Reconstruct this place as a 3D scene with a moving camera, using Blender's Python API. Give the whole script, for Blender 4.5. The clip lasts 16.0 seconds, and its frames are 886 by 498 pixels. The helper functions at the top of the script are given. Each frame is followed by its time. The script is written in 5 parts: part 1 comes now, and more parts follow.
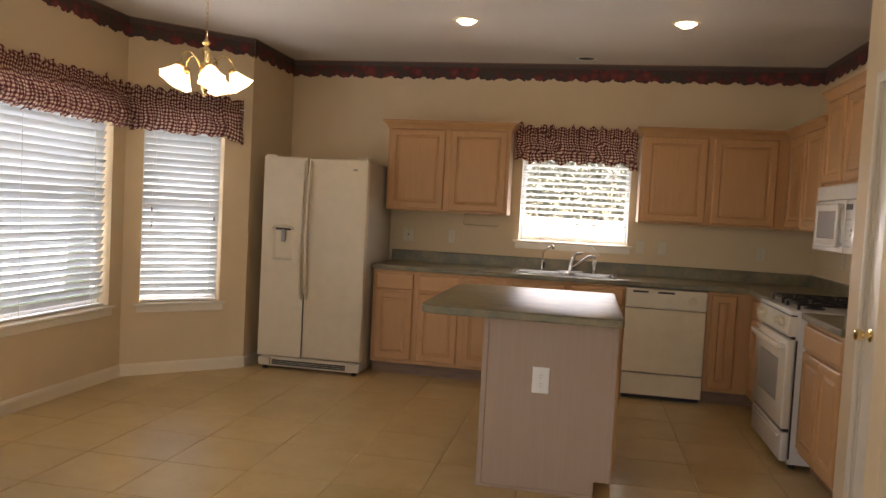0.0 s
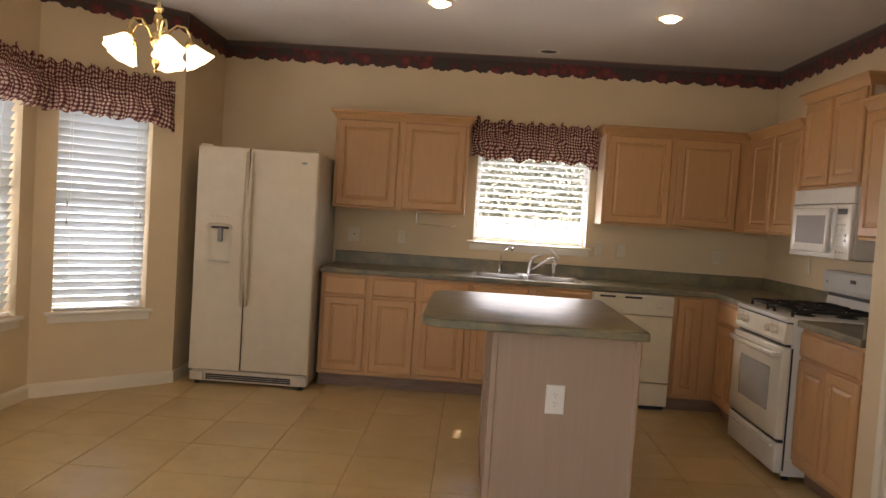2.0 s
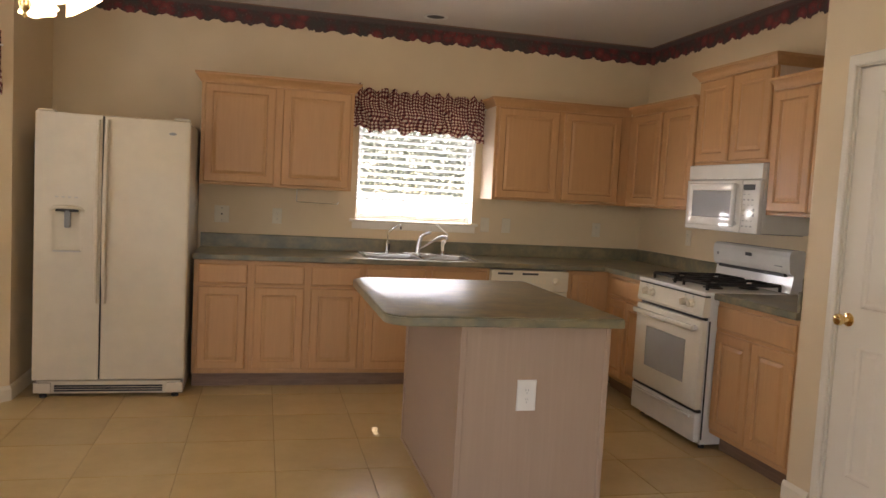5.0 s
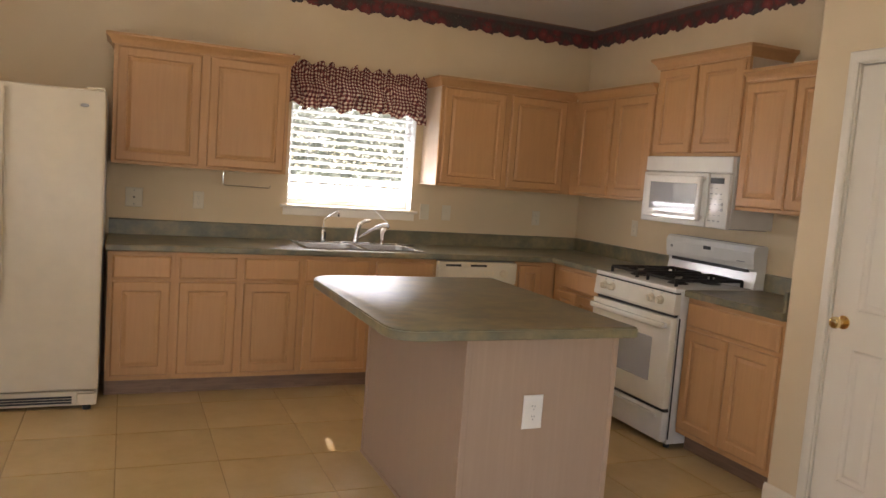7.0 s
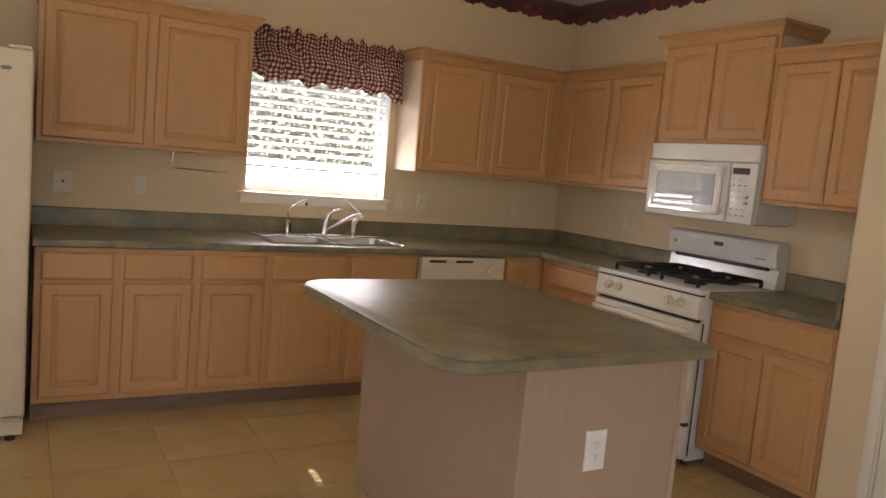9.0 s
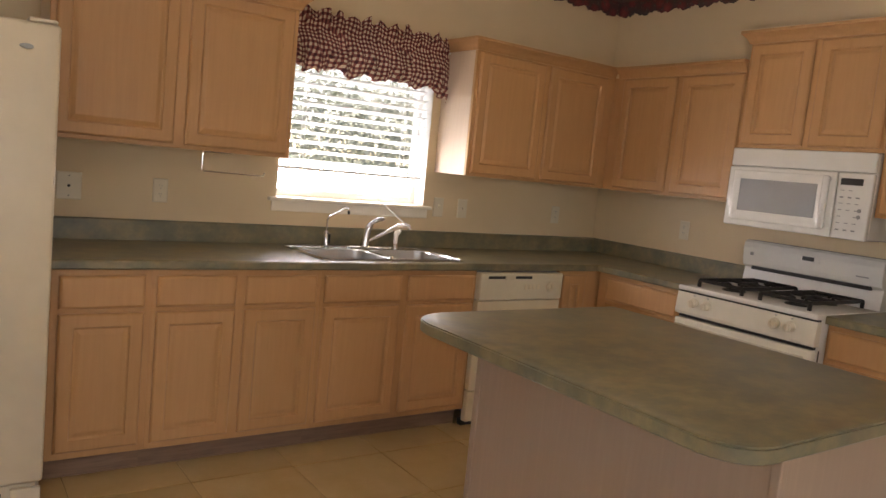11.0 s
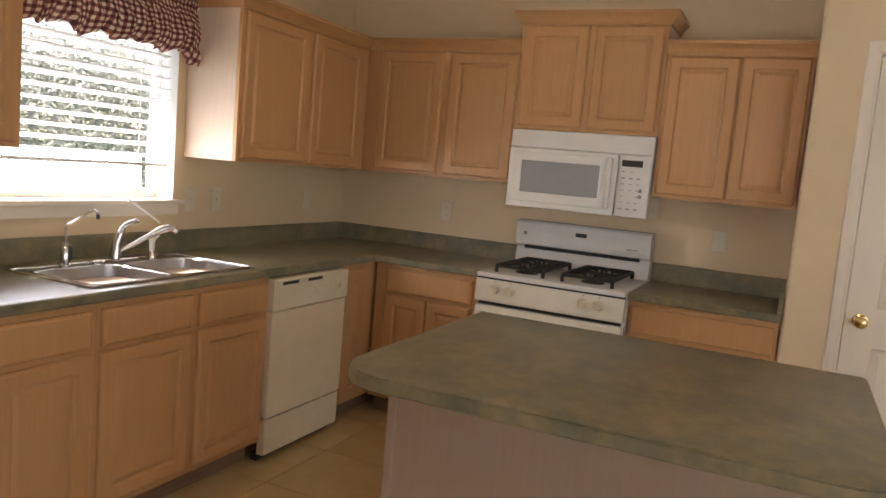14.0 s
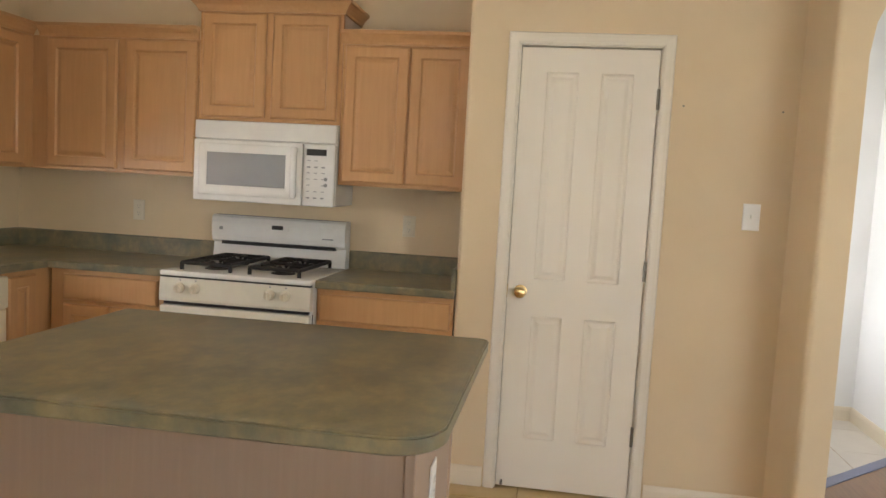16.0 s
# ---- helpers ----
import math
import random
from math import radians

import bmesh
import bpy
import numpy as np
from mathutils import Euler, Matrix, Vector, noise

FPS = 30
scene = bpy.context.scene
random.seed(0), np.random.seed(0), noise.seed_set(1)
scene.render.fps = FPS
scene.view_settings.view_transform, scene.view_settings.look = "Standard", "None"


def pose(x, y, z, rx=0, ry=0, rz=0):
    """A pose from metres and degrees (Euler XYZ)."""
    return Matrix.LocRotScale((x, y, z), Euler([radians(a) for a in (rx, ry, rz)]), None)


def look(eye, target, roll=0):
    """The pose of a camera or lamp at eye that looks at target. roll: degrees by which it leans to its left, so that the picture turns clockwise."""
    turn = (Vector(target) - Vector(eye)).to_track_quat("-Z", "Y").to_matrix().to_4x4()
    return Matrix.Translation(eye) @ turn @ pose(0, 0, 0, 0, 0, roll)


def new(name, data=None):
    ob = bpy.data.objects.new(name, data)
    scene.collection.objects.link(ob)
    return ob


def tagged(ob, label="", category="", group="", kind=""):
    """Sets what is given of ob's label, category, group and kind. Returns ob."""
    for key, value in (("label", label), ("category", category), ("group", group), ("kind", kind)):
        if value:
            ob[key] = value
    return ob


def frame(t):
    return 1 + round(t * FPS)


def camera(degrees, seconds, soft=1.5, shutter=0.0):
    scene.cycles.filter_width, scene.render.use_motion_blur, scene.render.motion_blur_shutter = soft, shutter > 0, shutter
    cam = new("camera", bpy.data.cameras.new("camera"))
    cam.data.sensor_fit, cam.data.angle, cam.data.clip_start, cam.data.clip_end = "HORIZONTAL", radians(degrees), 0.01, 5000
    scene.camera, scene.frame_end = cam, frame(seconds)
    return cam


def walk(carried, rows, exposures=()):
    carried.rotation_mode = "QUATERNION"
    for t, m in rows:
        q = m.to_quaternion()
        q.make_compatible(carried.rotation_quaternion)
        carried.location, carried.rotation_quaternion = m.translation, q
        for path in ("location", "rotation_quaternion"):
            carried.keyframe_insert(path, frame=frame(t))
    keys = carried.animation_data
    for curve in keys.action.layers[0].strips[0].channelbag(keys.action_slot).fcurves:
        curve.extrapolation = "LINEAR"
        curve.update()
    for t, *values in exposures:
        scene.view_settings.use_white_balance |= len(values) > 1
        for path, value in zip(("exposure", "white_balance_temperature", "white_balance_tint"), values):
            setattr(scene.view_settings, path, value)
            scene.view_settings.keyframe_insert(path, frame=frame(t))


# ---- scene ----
cam = camera(61.4, 16.0)
PATH = [
    (0, (0.086, 0.687, 1.388), (-0.288, 2.649, 1.284), 3.0),
    (0.5, (-0.007, 0.807, 1.4), (-0.335, 2.777, 1.295), 3.4),
    (1, (-0.129, 0.912, 1.373), (-0.394, 2.892, 1.279), 3.7),
    (1.5, (-0.365, 0.971, 1.363), (-0.522, 2.963, 1.273), 3.8),
    (2, (-0.523, 1.047, 1.373), (-0.593, 3.044, 1.278), 3.7),
    (2.5, (-0.623, 1.122, 1.39), (-0.617, 3.119, 1.284), 3.3),
    (3, (-0.727, 1.22, 1.405), (-0.636, 3.215, 1.284), 2.9),
    (3.5, (-0.79, 1.327, 1.386), (-0.622, 3.316, 1.263), 2.7),
    (4, (-0.948, 1.392, 1.384), (-0.661, 3.368, 1.255), 2.8),
    (6.5, (-1.435, 1.813, 1.418), (-0.744, 3.681, 1.238), 3.9),
    (7, (-1.548, 2.0, 1.43), (-0.759, 3.828, 1.24), 4.3),
    (7.5, (-1.641, 2.173, 1.438), (-0.761, 3.958, 1.237), 4.7),
    (8, (-1.654, 2.328, 1.435), (-0.722, 4.086, 1.225), 4.8),
    (8.5, (-1.677, 2.503, 1.431), (-0.705, 4.237, 1.214), 5.0),
    (9, (-1.687, 2.684, 1.408), (-0.7, 4.41, 1.193), 5.1),
    (11.5, (-2.124, 3.764, 1.401), (-0.916, 5.344, 1.19), 5.5),
    (12, (-2.186, 4.01, 1.369), (-0.923, 5.547, 1.162), 5.0),
    (12.5, (-2.218, 4.150, 1.385), (-0.922, 5.655, 1.163), 4.7),
    (13, (-2.213, 4.293, 1.411), (-0.806, 5.694, 1.172), 4.8),
    (13.5, (-2.243, 4.415, 1.428), (-0.637, 5.584, 1.194), 4.9),
    (14, (-2.26, 4.55, 1.434), (-0.458, 5.39, 1.214), 5.0),
    (14.5, (-2.268, 4.547, 1.382), (-0.349, 5.083, 1.204), 4.4),
    (15, (-2.297, 4.43, 1.404), (-0.333, 4.763, 1.224), 3.9),
    (15.5, (-2.157, 4.171, 1.41), (-0.19, 4.487, 1.233), 3.5),
    (16, (-2.081, 4.103, 1.396), (-0.111, 4.401, 1.228), 3.2),
]
EXPOSURES = [(0.0, 1.03, 7250, 21), (3.5, 1.24, 6950, 20), (7.0, 1.45, 6800, 19), (9.0, 1.30, 6850, 20), (11.5, 1.42, 6900, 20), (12.5, 1.28, 6900, 22), (13.4, 1.22, 6780, 20), (14.5, 1.68, 6680, 17), (16.0, 1.82, 6480, 12)]
walk(cam, [(t, look(eye, target, roll)) for t, eye, target, roll in PATH], EXPOSURES)

# world, sun and large lights
SUN_DIR = Vector((0.16, 1.56, 1.66)).normalized()
world = bpy.data.worlds.new("daylight")
scene.world = world
world.use_nodes = True
wn = world.node_tree.nodes
sky = wn.new("ShaderNodeTexSky")
sky.sky_type = "NISHITA"
sky.sun_disc = False
sky.sun_elevation = math.asin(SUN_DIR.z)
sky.sun_rotation = math.atan2(SUN_DIR.x, SUN_DIR.y)
world.node_tree.links.new(sky.outputs[0], wn["Background"].inputs[0])
wn["Background"].inputs[1].default_value = 0.15
sun = new("sun", bpy.data.lights.new("sun", "SUN"))
sun.data.energy, sun.data.angle, sun.data.color = 5.0, radians(0.45), (1.0, 0.975, 0.94)
sun.matrix_world = look(SUN_DIR * 30, (0, 0, 0))


def window_light(x, y, z, tx, ty, tz, w, h, watts, colour):
    lamp = new("window_fill_light", bpy.data.lights.new("window_fill_light", "AREA"))
    lamp.data.shape, lamp.data.size, lamp.data.size_y = "RECTANGLE", w, h
    lamp.data.energy, lamp.data.color = watts, colour
    lamp.matrix_world = look((x, y, z), (tx, ty, tz))
    return lamp


DAY = (0.93, 0.96, 1.0)
window_light(-0.03, 7.47, 1.235, -0.03, 5.0, 1.40, 0.92, 0.26, 6, DAY)
window_light(-3.62, 4.70, 1.30, 0.0, 4.7, 1.0, 1.7, 1.3, 22, DAY)
window_light(-3.26, 6.35, 1.25, -1.0, 4.1, 1.0, 0.6, 1.3, 7, DAY)
# weak fill through an unseen slanted window, added by the bay's symmetry
window_light(-3.075, 3.225, 1.28, 1.0, 7.3, 1.1, 0.5, 1.3, 1.5, DAY)
# fill from an unseen south window, added to light the south-facing fronts
window_light(-0.6, -3.05, 1.35, -0.6, 3.0, 1.2, 3.2, 1.9, 17, DAY)
# extra side fill, added to brighten the range and pantry fronts
window_light(-2.90, 1.70, 1.28, 1.3, 2.6, 0.9, 1.55, 1.75, 6.5, DAY)
# hall fill from an added window out of view, to whiten the far wall
window_light(2.55, 3.40, 1.40, 2.55, 0.0, 1.2, 0.9, 1.5, 4.6, DAY)

# ---------------------------------------------------------------- materials


def mat(name):
    m = bpy.data.materials.new(name)
    m.use_nodes = True
    return m, m.node_tree, m.node_tree.nodes["Principled BSDF"]


def coords(nt, scale=(1, 1, 1), kind="Object"):
    tc = nt.nodes.new("ShaderNodeTexCoord")
    mp = nt.nodes.new("ShaderNodeMapping")
    mp.inputs["Scale"].default_value = scale
    nt.links.new(tc.outputs[kind], mp.inputs["Vector"])
    return mp.outputs[0]


def noise_tex(nt, vec, scale, detail=4.0, rough=0.55):
    n = nt.nodes.new("ShaderNodeTexNoise")
    n.inputs["Scale"].default_value, n.inputs["Detail"].default_value = scale, detail
    n.inputs["Roughness"].default_value = rough
    nt.links.new(vec, n.inputs["Vector"])
    return n.outputs["Fac"]


def ramp(nt, fac, stops):
    r = nt.nodes.new("ShaderNodeValToRGB")
    while len(r.color_ramp.elements) < len(stops):
        r.color_ramp.elements.new(0.5)
    for e, (p, c) in zip(r.color_ramp.elements, stops):
        e.position, e.color = p, (*c, 1)
    nt.links.new(fac, r.inputs[0])
    return r.outputs[0]


def mixc(nt, fac, a, b, blend="MIX"):
    m = nt.nodes.new("ShaderNodeMix")
    m.data_type, m.blend_type = "RGBA", blend
    for sock, v in ((m.inputs[0], fac), (m.inputs[6], a), (m.inputs[7], b)):
        if isinstance(v, (int, float)):
            sock.default_value = v
        elif isinstance(v, tuple):
            sock.default_value = (*v, 1)
        else:
            nt.links.new(v, sock)
    return m.outputs[2]


def bump(nt, bsdf, height, strength, distance):
    b = nt.nodes.new("ShaderNodeBump")
    b.inputs["Strength"].default_value, b.inputs["Distance"].default_value = strength, distance
    nt.links.new(height, b.inputs["Height"])
    nt.links.new(b.outputs[0], bsdf.inputs["Normal"])


def shade(c, k):
    return tuple(min(1.0, v * k) for v in c)


def rough_from(nt, bsdf, fac, lo, hi):
    mr = nt.nodes.new("ShaderNodeMapRange")
    mr.inputs[3].default_value, mr.inputs[4].default_value = lo, hi
    nt.links.new(fac, mr.inputs[0])
    nt.links.new(mr.outputs[0], bsdf.inputs["Roughness"])


def painted(name, c, rough=0.6, grain=260, depth=0.0012, var=0.05, strength=0.35):
    """Paint: faint large blotches and a fine relief."""
    m, nt, b = mat(name)
    v = coords(nt)
    big = noise_tex(nt, v, 1.7, 3)
    col = ramp(nt, big, [(0.3, shade(c, 1 - var)), (0.7, shade(c, 1 + var))])
    nt.links.new(col, b.inputs["Base Color"])
    fine = noise_tex(nt, v, grain, 2)
    bump(nt, b, fine, strength, depth)
    rough_from(nt, b, big, rough - 0.06, rough + 0.06)
    return m


def wood(name, light, dark, scale=(26, 26, 1.6), rough=0.42):
    """Grain along the thing's own height, blotches, and a shift from piece to piece."""
    m, nt, b = mat(name)
    v = coords(nt, scale)
    g = noise_tex(nt, v, 2.2, 6, 0.62)
    col = ramp(nt, g, [(0.30, dark), (0.52, light), (0.75, shade(light, 1.07))])
    blot = noise_tex(nt, coords(nt), 3.1, 3)
    col = mixc(nt, ramp(nt, blot, [(0.35, (0, 0, 0)), (0.7, (0.35, 0.35, 0.35))]), col, shade(dark, 0.96))
    info = nt.nodes.new("ShaderNodeObjectInfo")
    tone = ramp(nt, info.outputs["Random"], [(0, (0.94, 0.94, 0.93)), (1, (1.05, 1.05, 1.05))])
    col = mixc(nt, 1.0, col, tone, "MULTIPLY")
    nt.links.new(col, b.inputs["Base Color"])
    rough_from(nt, b, g, rough - 0.07, rough + 0.08)
    bump(nt, b, g, 0.06, 0.0005)
    return m


def plain(name, c, rough=0.5, metal=0.0, grain=0.0):
    m, nt, b = mat(name)
    v = coords(nt)
    n = noise_tex(nt, v, 9, 3)
    col = ramp(nt, n, [(0.3, shade(c, 0.96)), (0.7, shade(c, 1.03))])
    nt.links.new(col, b.inputs["Base Color"])
    b.inputs["Metallic"].default_value = metal
    rough_from(nt, b, noise_tex(nt, v, 21, 3), max(0.03, rough - 0.05), rough + 0.05)
    if grain:
        bump(nt, b, noise_tex(nt, v, 380, 2), grain, 0.0006)
    return m


def enamel(name, c, rough, coat):
    """Sprayed appliance finish under a clear glossy coat."""
    m = plain(name, c, rough)
    b = m.node_tree.nodes["Principled BSDF"]
    b.inputs["Coat Weight"].default_value = coat
    b.inputs["Coat Roughness"].default_value = 0.03
    return m


def glowing(name, c, power):
    m, nt, b = mat(name)
    b.inputs["Base Color"].default_value = (*c, 1)
    b.inputs["Emission Color"].default_value = (*c, 1)
    b.inputs["Emission Strength"].default_value = power
    b.inputs["Roughness"].default_value = 0.4
    return m


WALL = painted("cream_wall_paint", (0.68, 0.53, 0.335), 0.62, 190, 0.0015)
WALL_EAST = painted("white_hall_paint", (0.80, 0.79, 0.77), 0.6, 190, 0.0012)
CEIL = painted("ceiling_paint", (0.70, 0.66, 0.61), 0.75, 140, 0.003, 0.03, 0.5)
TRIM = painted("trim_paint", (0.76, 0.69, 0.57), 0.38, 120, 0.0004, 0.03, 0.15)
DOORP = painted("door_paint", (0.80, 0.725, 0.60), 0.36, 120, 0.0004, 0.02, 0.15)
CAB = wood("pickled_maple", (0.515, 0.281, 0.119), (0.482, 0.257, 0.106))
CABSIDE = wood("pickled_maple_side", (0.66, 0.52, 0.40), (0.63, 0.49, 0.37))
ISLP = wood("island_laminate", (0.425, 0.305, 0.222), (0.408, 0.290, 0.210), (30, 30, 1.2), 0.5)
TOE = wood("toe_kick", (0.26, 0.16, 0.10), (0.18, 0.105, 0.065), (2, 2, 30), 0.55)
APPL = plain("appliance_enamel", (0.72, 0.70, 0.655), 0.16)
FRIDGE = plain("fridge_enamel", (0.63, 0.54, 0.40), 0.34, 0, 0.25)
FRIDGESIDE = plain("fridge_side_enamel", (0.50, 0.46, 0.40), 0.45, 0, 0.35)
BISQUE = plain("bisque_enamel", (0.72, 0.615, 0.43), 0.3)
BISQUE2 = plain("bisque_plastic", (0.68, 0.60, 0.44), 0.42)
DARK = plain("black_plastic", (0.018, 0.017, 0.016), 0.45)
IRON = plain("cast_iron", (0.022, 0.020, 0.019), 0.6, 0.2, 0.5)
GREY = plain("grey_plastic", (0.27, 0.27, 0.26), 0.45)
OVENGLASS = plain("oven_window", (0.33, 0.32, 0.30), 0.12)
MWGLASS = enamel("microwave_window", (0.30, 0.30, 0.30), 0.5, 1.0)
MWDOOR = enamel("microwave_door_plastic", (0.76, 0.735, 0.68), 0.45, 1.0)
IVORY = enamel("aged_ivory_enamel", (0.74, 0.69, 0.57), 0.2, 0.3)
IVORYKNOB = plain("ivory_knob_plastic", (0.70, 0.62, 0.47), 0.4)
CHROME = plain("chrome", (0.66, 0.66, 0.66), 0.10, 1.0)
RIMSTEEL = plain("polished_steel_rim", (0.66, 0.65, 0.63), 0.17, 1.0, 0.05)
STEEL = plain("stainless_steel", (0.47, 0.465, 0.455), 0.32, 1.0, 0.02)
BRASS = plain("polished_brass", (0.88, 0.68, 0.34), 0.14, 1.0)
HINGE = plain("hinge_steel", (0.30, 0.27, 0.22), 0.38, 1.0)
PLATE = plain("white_plate", (0.80, 0.78, 0.73), 0.35)
PLATE2 = plain("cream_plate", (0.68, 0.60, 0.46), 0.4)
PRINT = plain("printed_mark", (0.26, 0.26, 0.25), 0.5)
TAPE = plain("threshold_tape", (0.20, 0.22, 0.32), 0.5)
GLASSLIT = glowing("lit_bulb", (1.0, 0.80, 0.52), 20.0)
VINYL = plain("window_vinyl", (0.80, 0.80, 0.78), 0.35)


def counter_laminate():
    m, nt, b = mat("green_laminate")
    big = noise_tex(nt, coords(nt, (1.25, 1.6, 1.5)), 5.5, 6, 0.62)
    col = ramp(nt, big, [(0.32, (0.122, 0.116, 0.076)), (0.44, (0.172, 0.155, 0.094)), (0.56, (0.236, 0.196, 0.106)), (0.70, (0.285, 0.230, 0.128))])
    rust = noise_tex(nt, coords(nt, (1.0, 1.3, 1.2)), 9.0, 5, 0.66)
    col = mixc(nt, ramp(nt, rust, [(0.55, (0, 0, 0)), (0.72, (0.5, 0.5, 0.5))]), col, (0.205, 0.140, 0.085))
    mid = noise_tex(nt, coords(nt, (1.0, 1.4, 1.0)), 19, 4, 0.6)
    col = mixc(nt, ramp(nt, mid, [(0.42, (0, 0, 0)), (0.68, (0.45, 0.45, 0.45))]), col, (0.132, 0.132, 0.100))
    nt.links.new(col, b.inputs["Base Color"])
    rough_from(nt, b, big, 0.31, 0.40)
    return m


def floor_tile():
    m, nt, b = mat("glazed_floor_tile")
    v = coords(nt)
    info = nt.nodes.new("ShaderNodeObjectInfo")
    add = nt.nodes.new("ShaderNodeVectorMath")
    add.operation = "MULTIPLY_ADD"
    nt.links.new(info.outputs["Random"], add.inputs[0])
    add.inputs[1].default_value = (37, 61, 13)
    nt.links.new(v, add.inputs[2])
    n = noise_tex(nt, add.outputs[0], 4.2, 6, 0.62)
    col = ramp(nt, n, [(0.28, (0.46, 0.315, 0.132)), (0.5, (0.525, 0.375, 0.172)), (0.72, (0.57, 0.425, 0.22))])
    tone = ramp(nt, info.outputs["Random"], [(0, (0.93, 0.92, 0.90)), (1, (1.05, 1.05, 1.06))])
    col = mixc(nt, 1.0, col, tone, "MULTIPLY")
    nt.links.new(col, b.inputs["Base Color"])
    rough_from(nt, b, n, 0.24, 0.38)
    bump(nt, b, n, 0.06, 0.002)
    return m


def gingham():
    m, nt, b = mat("gingham_cloth")
    uv = nt.nodes.new("ShaderNodeUVMap")
    sep = nt.nodes.new("ShaderNodeSeparateXYZ")
    nt.links.new(uv.outputs[0], sep.inputs[0])
    bands = []
    for i in (0, 1):
        mul = nt.nodes.new("ShaderNodeMath")
        mul.operation = "MULTIPLY"
        mul.inputs[1].default_value = 1 / 0.034
        nt.links.new(sep.outputs[i], mul.inputs[0])
        fr = nt.nodes.new("ShaderNodeMath")
        fr.operation = "FRACT"
        nt.links.new(mul.outputs[0], fr.inputs[0])
        gt = nt.nodes.new("ShaderNodeMath")
        gt.operation = "GREATER_THAN"
        gt.inputs[1].default_value = 0.5
        nt.links.new(fr.outputs[0], gt.inputs[0])
        bands.append(gt.outputs[0])
    s = nt.nodes.new("ShaderNodeMath")
    nt.links.new(bands[0], s.inputs[0])
    nt.links.new(bands[1], s.inputs[1])
    half = nt.nodes.new("ShaderNodeMath")
    half.operation = "MULTIPLY"
    half.inputs[1].default_value = 0.5
    nt.links.new(s.outputs[0], half.inputs[0])
    r = nt.nodes.new("ShaderNodeValToRGB")
    r.color_ramp.interpolation = "CONSTANT"
    r.color_ramp.elements.new(0.5)
    for e, (p, c) in zip(r.color_ramp.elements, ((0.0, (0.70, 0.58, 0.45)), (0.25, (0.28, 0.098, 0.082)), (0.75, (0.085, 0.022, 0.028)))):
        e.position, e.color = p, (*c, 1)
    nt.links.new(half.outputs[0], r.inputs[0])
    nt.links.new(r.outputs[0], b.inputs["Base Color"])
    b.inputs["Roughness"].default_value = 0.9
    tr = nt.nodes.new("ShaderNodeBsdfTranslucent")
    nt.links.new(r.outputs[0], tr.inputs[0])
    mx = nt.nodes.new("ShaderNodeMixShader")
    mx.inputs[0].default_value = 0.4
    nt.links.new(b.outputs[0], mx.inputs[1])
    nt.links.new(tr.outputs[0], mx.inputs[2])
    nt.links.new(mx.outputs[0], nt.nodes["Material Output"].inputs[0])
    bump(nt, b, noise_tex(nt, coords(nt), 700, 2), 0.3, 0.0006)
    return m


def slat_mat(name, c, through_light):
    m, nt, b = mat(name)
    b.inputs["Base Color"].default_value = (*c, 1)
    b.inputs["Roughness"].default_value = 0.4
    tr = nt.nodes.new("ShaderNodeBsdfTranslucent")
    tr.inputs[0].default_value = (0.80, 0.82, 0.82, 1)
    mx = nt.nodes.new("ShaderNodeMixShader")
    mx.inputs[0].default_value = through_light
    nt.links.new(b.outputs[0], mx.inputs[1])
    nt.links.new(tr.outputs[0], mx.inputs[2])
    nt.links.new(mx.outputs[0], nt.nodes["Material Output"].inputs[0])
    bump(nt, b, noise_tex(nt, coords(nt, (1, 1, 1)), 60, 2), 0.05, 0.001)
    return m


def border_paper():
    """Dark wallpaper border with a red apple print: a rail on top, fruit and leaves below."""
    m, nt, b = mat("apple_border_paper")
    uv = nt.nodes.new("ShaderNodeUVMap")
    vor = nt.nodes.new("ShaderNodeTexVoronoi")
    vor.inputs["Scale"].default_value = 11.0
    vor.inputs["Randomness"].default_value = 0.75
    nt.links.new(uv.outputs[0], vor.inputs["Vector"])
    apples = ramp(nt, vor.outputs["Distance"], [(0.0, (0.26, 0.050, 0.042)), (0.36, (0.17, 0.024, 0.024)), (0.52, (0.085, 0.026, 0.024)), (0.8, (0.052, 0.040, 0.034))])
    leaf = noise_tex(nt, uv.outputs[0], 30, 5)
    col = mixc(nt, ramp(nt, leaf, [(0.54, (0, 0, 0)), (0.66, (0.85, 0.85, 0.85))]), apples, (0.060, 0.052, 0.046))
    spot = noise_tex(nt, uv.outputs[0], 75, 3)
    col = mixc(nt, ramp(nt, spot, [(0.60, (0, 0, 0)), (0.70, (0.6, 0.6, 0.6))]), col, (0.20, 0.15, 0.12))
    sep = nt.nodes.new("ShaderNodeSeparateXYZ")
    nt.links.new(uv.outputs[0], sep.inputs[0])
    rail = ramp(nt, sep.outputs[1], [(0.0, (0, 0, 0)), (0.098, (0, 0, 0)), (0.112, (1, 1, 1))])
    col = mixc(nt, rail, col, mixc(nt, leaf, (0.070, 0.052, 0.046), (0.12, 0.085, 0.070)))
    nt.links.new(col, b.inputs["Base Color"])
    b.inputs["Roughness"].default_value = 0.7
    return m


def frosted_shade():
    m, nt, b = mat("frosted_glass_shade")
    b.inputs["Base Color"].default_value = (0.95, 0.86, 0.70, 1)
    b.inputs["Emission Color"].default_value = (1.0, 0.80, 0.50, 1)
    b.inputs["Emission Strength"].default_value = 1.6
    b.inputs["Roughness"].default_value = 0.35
    return m


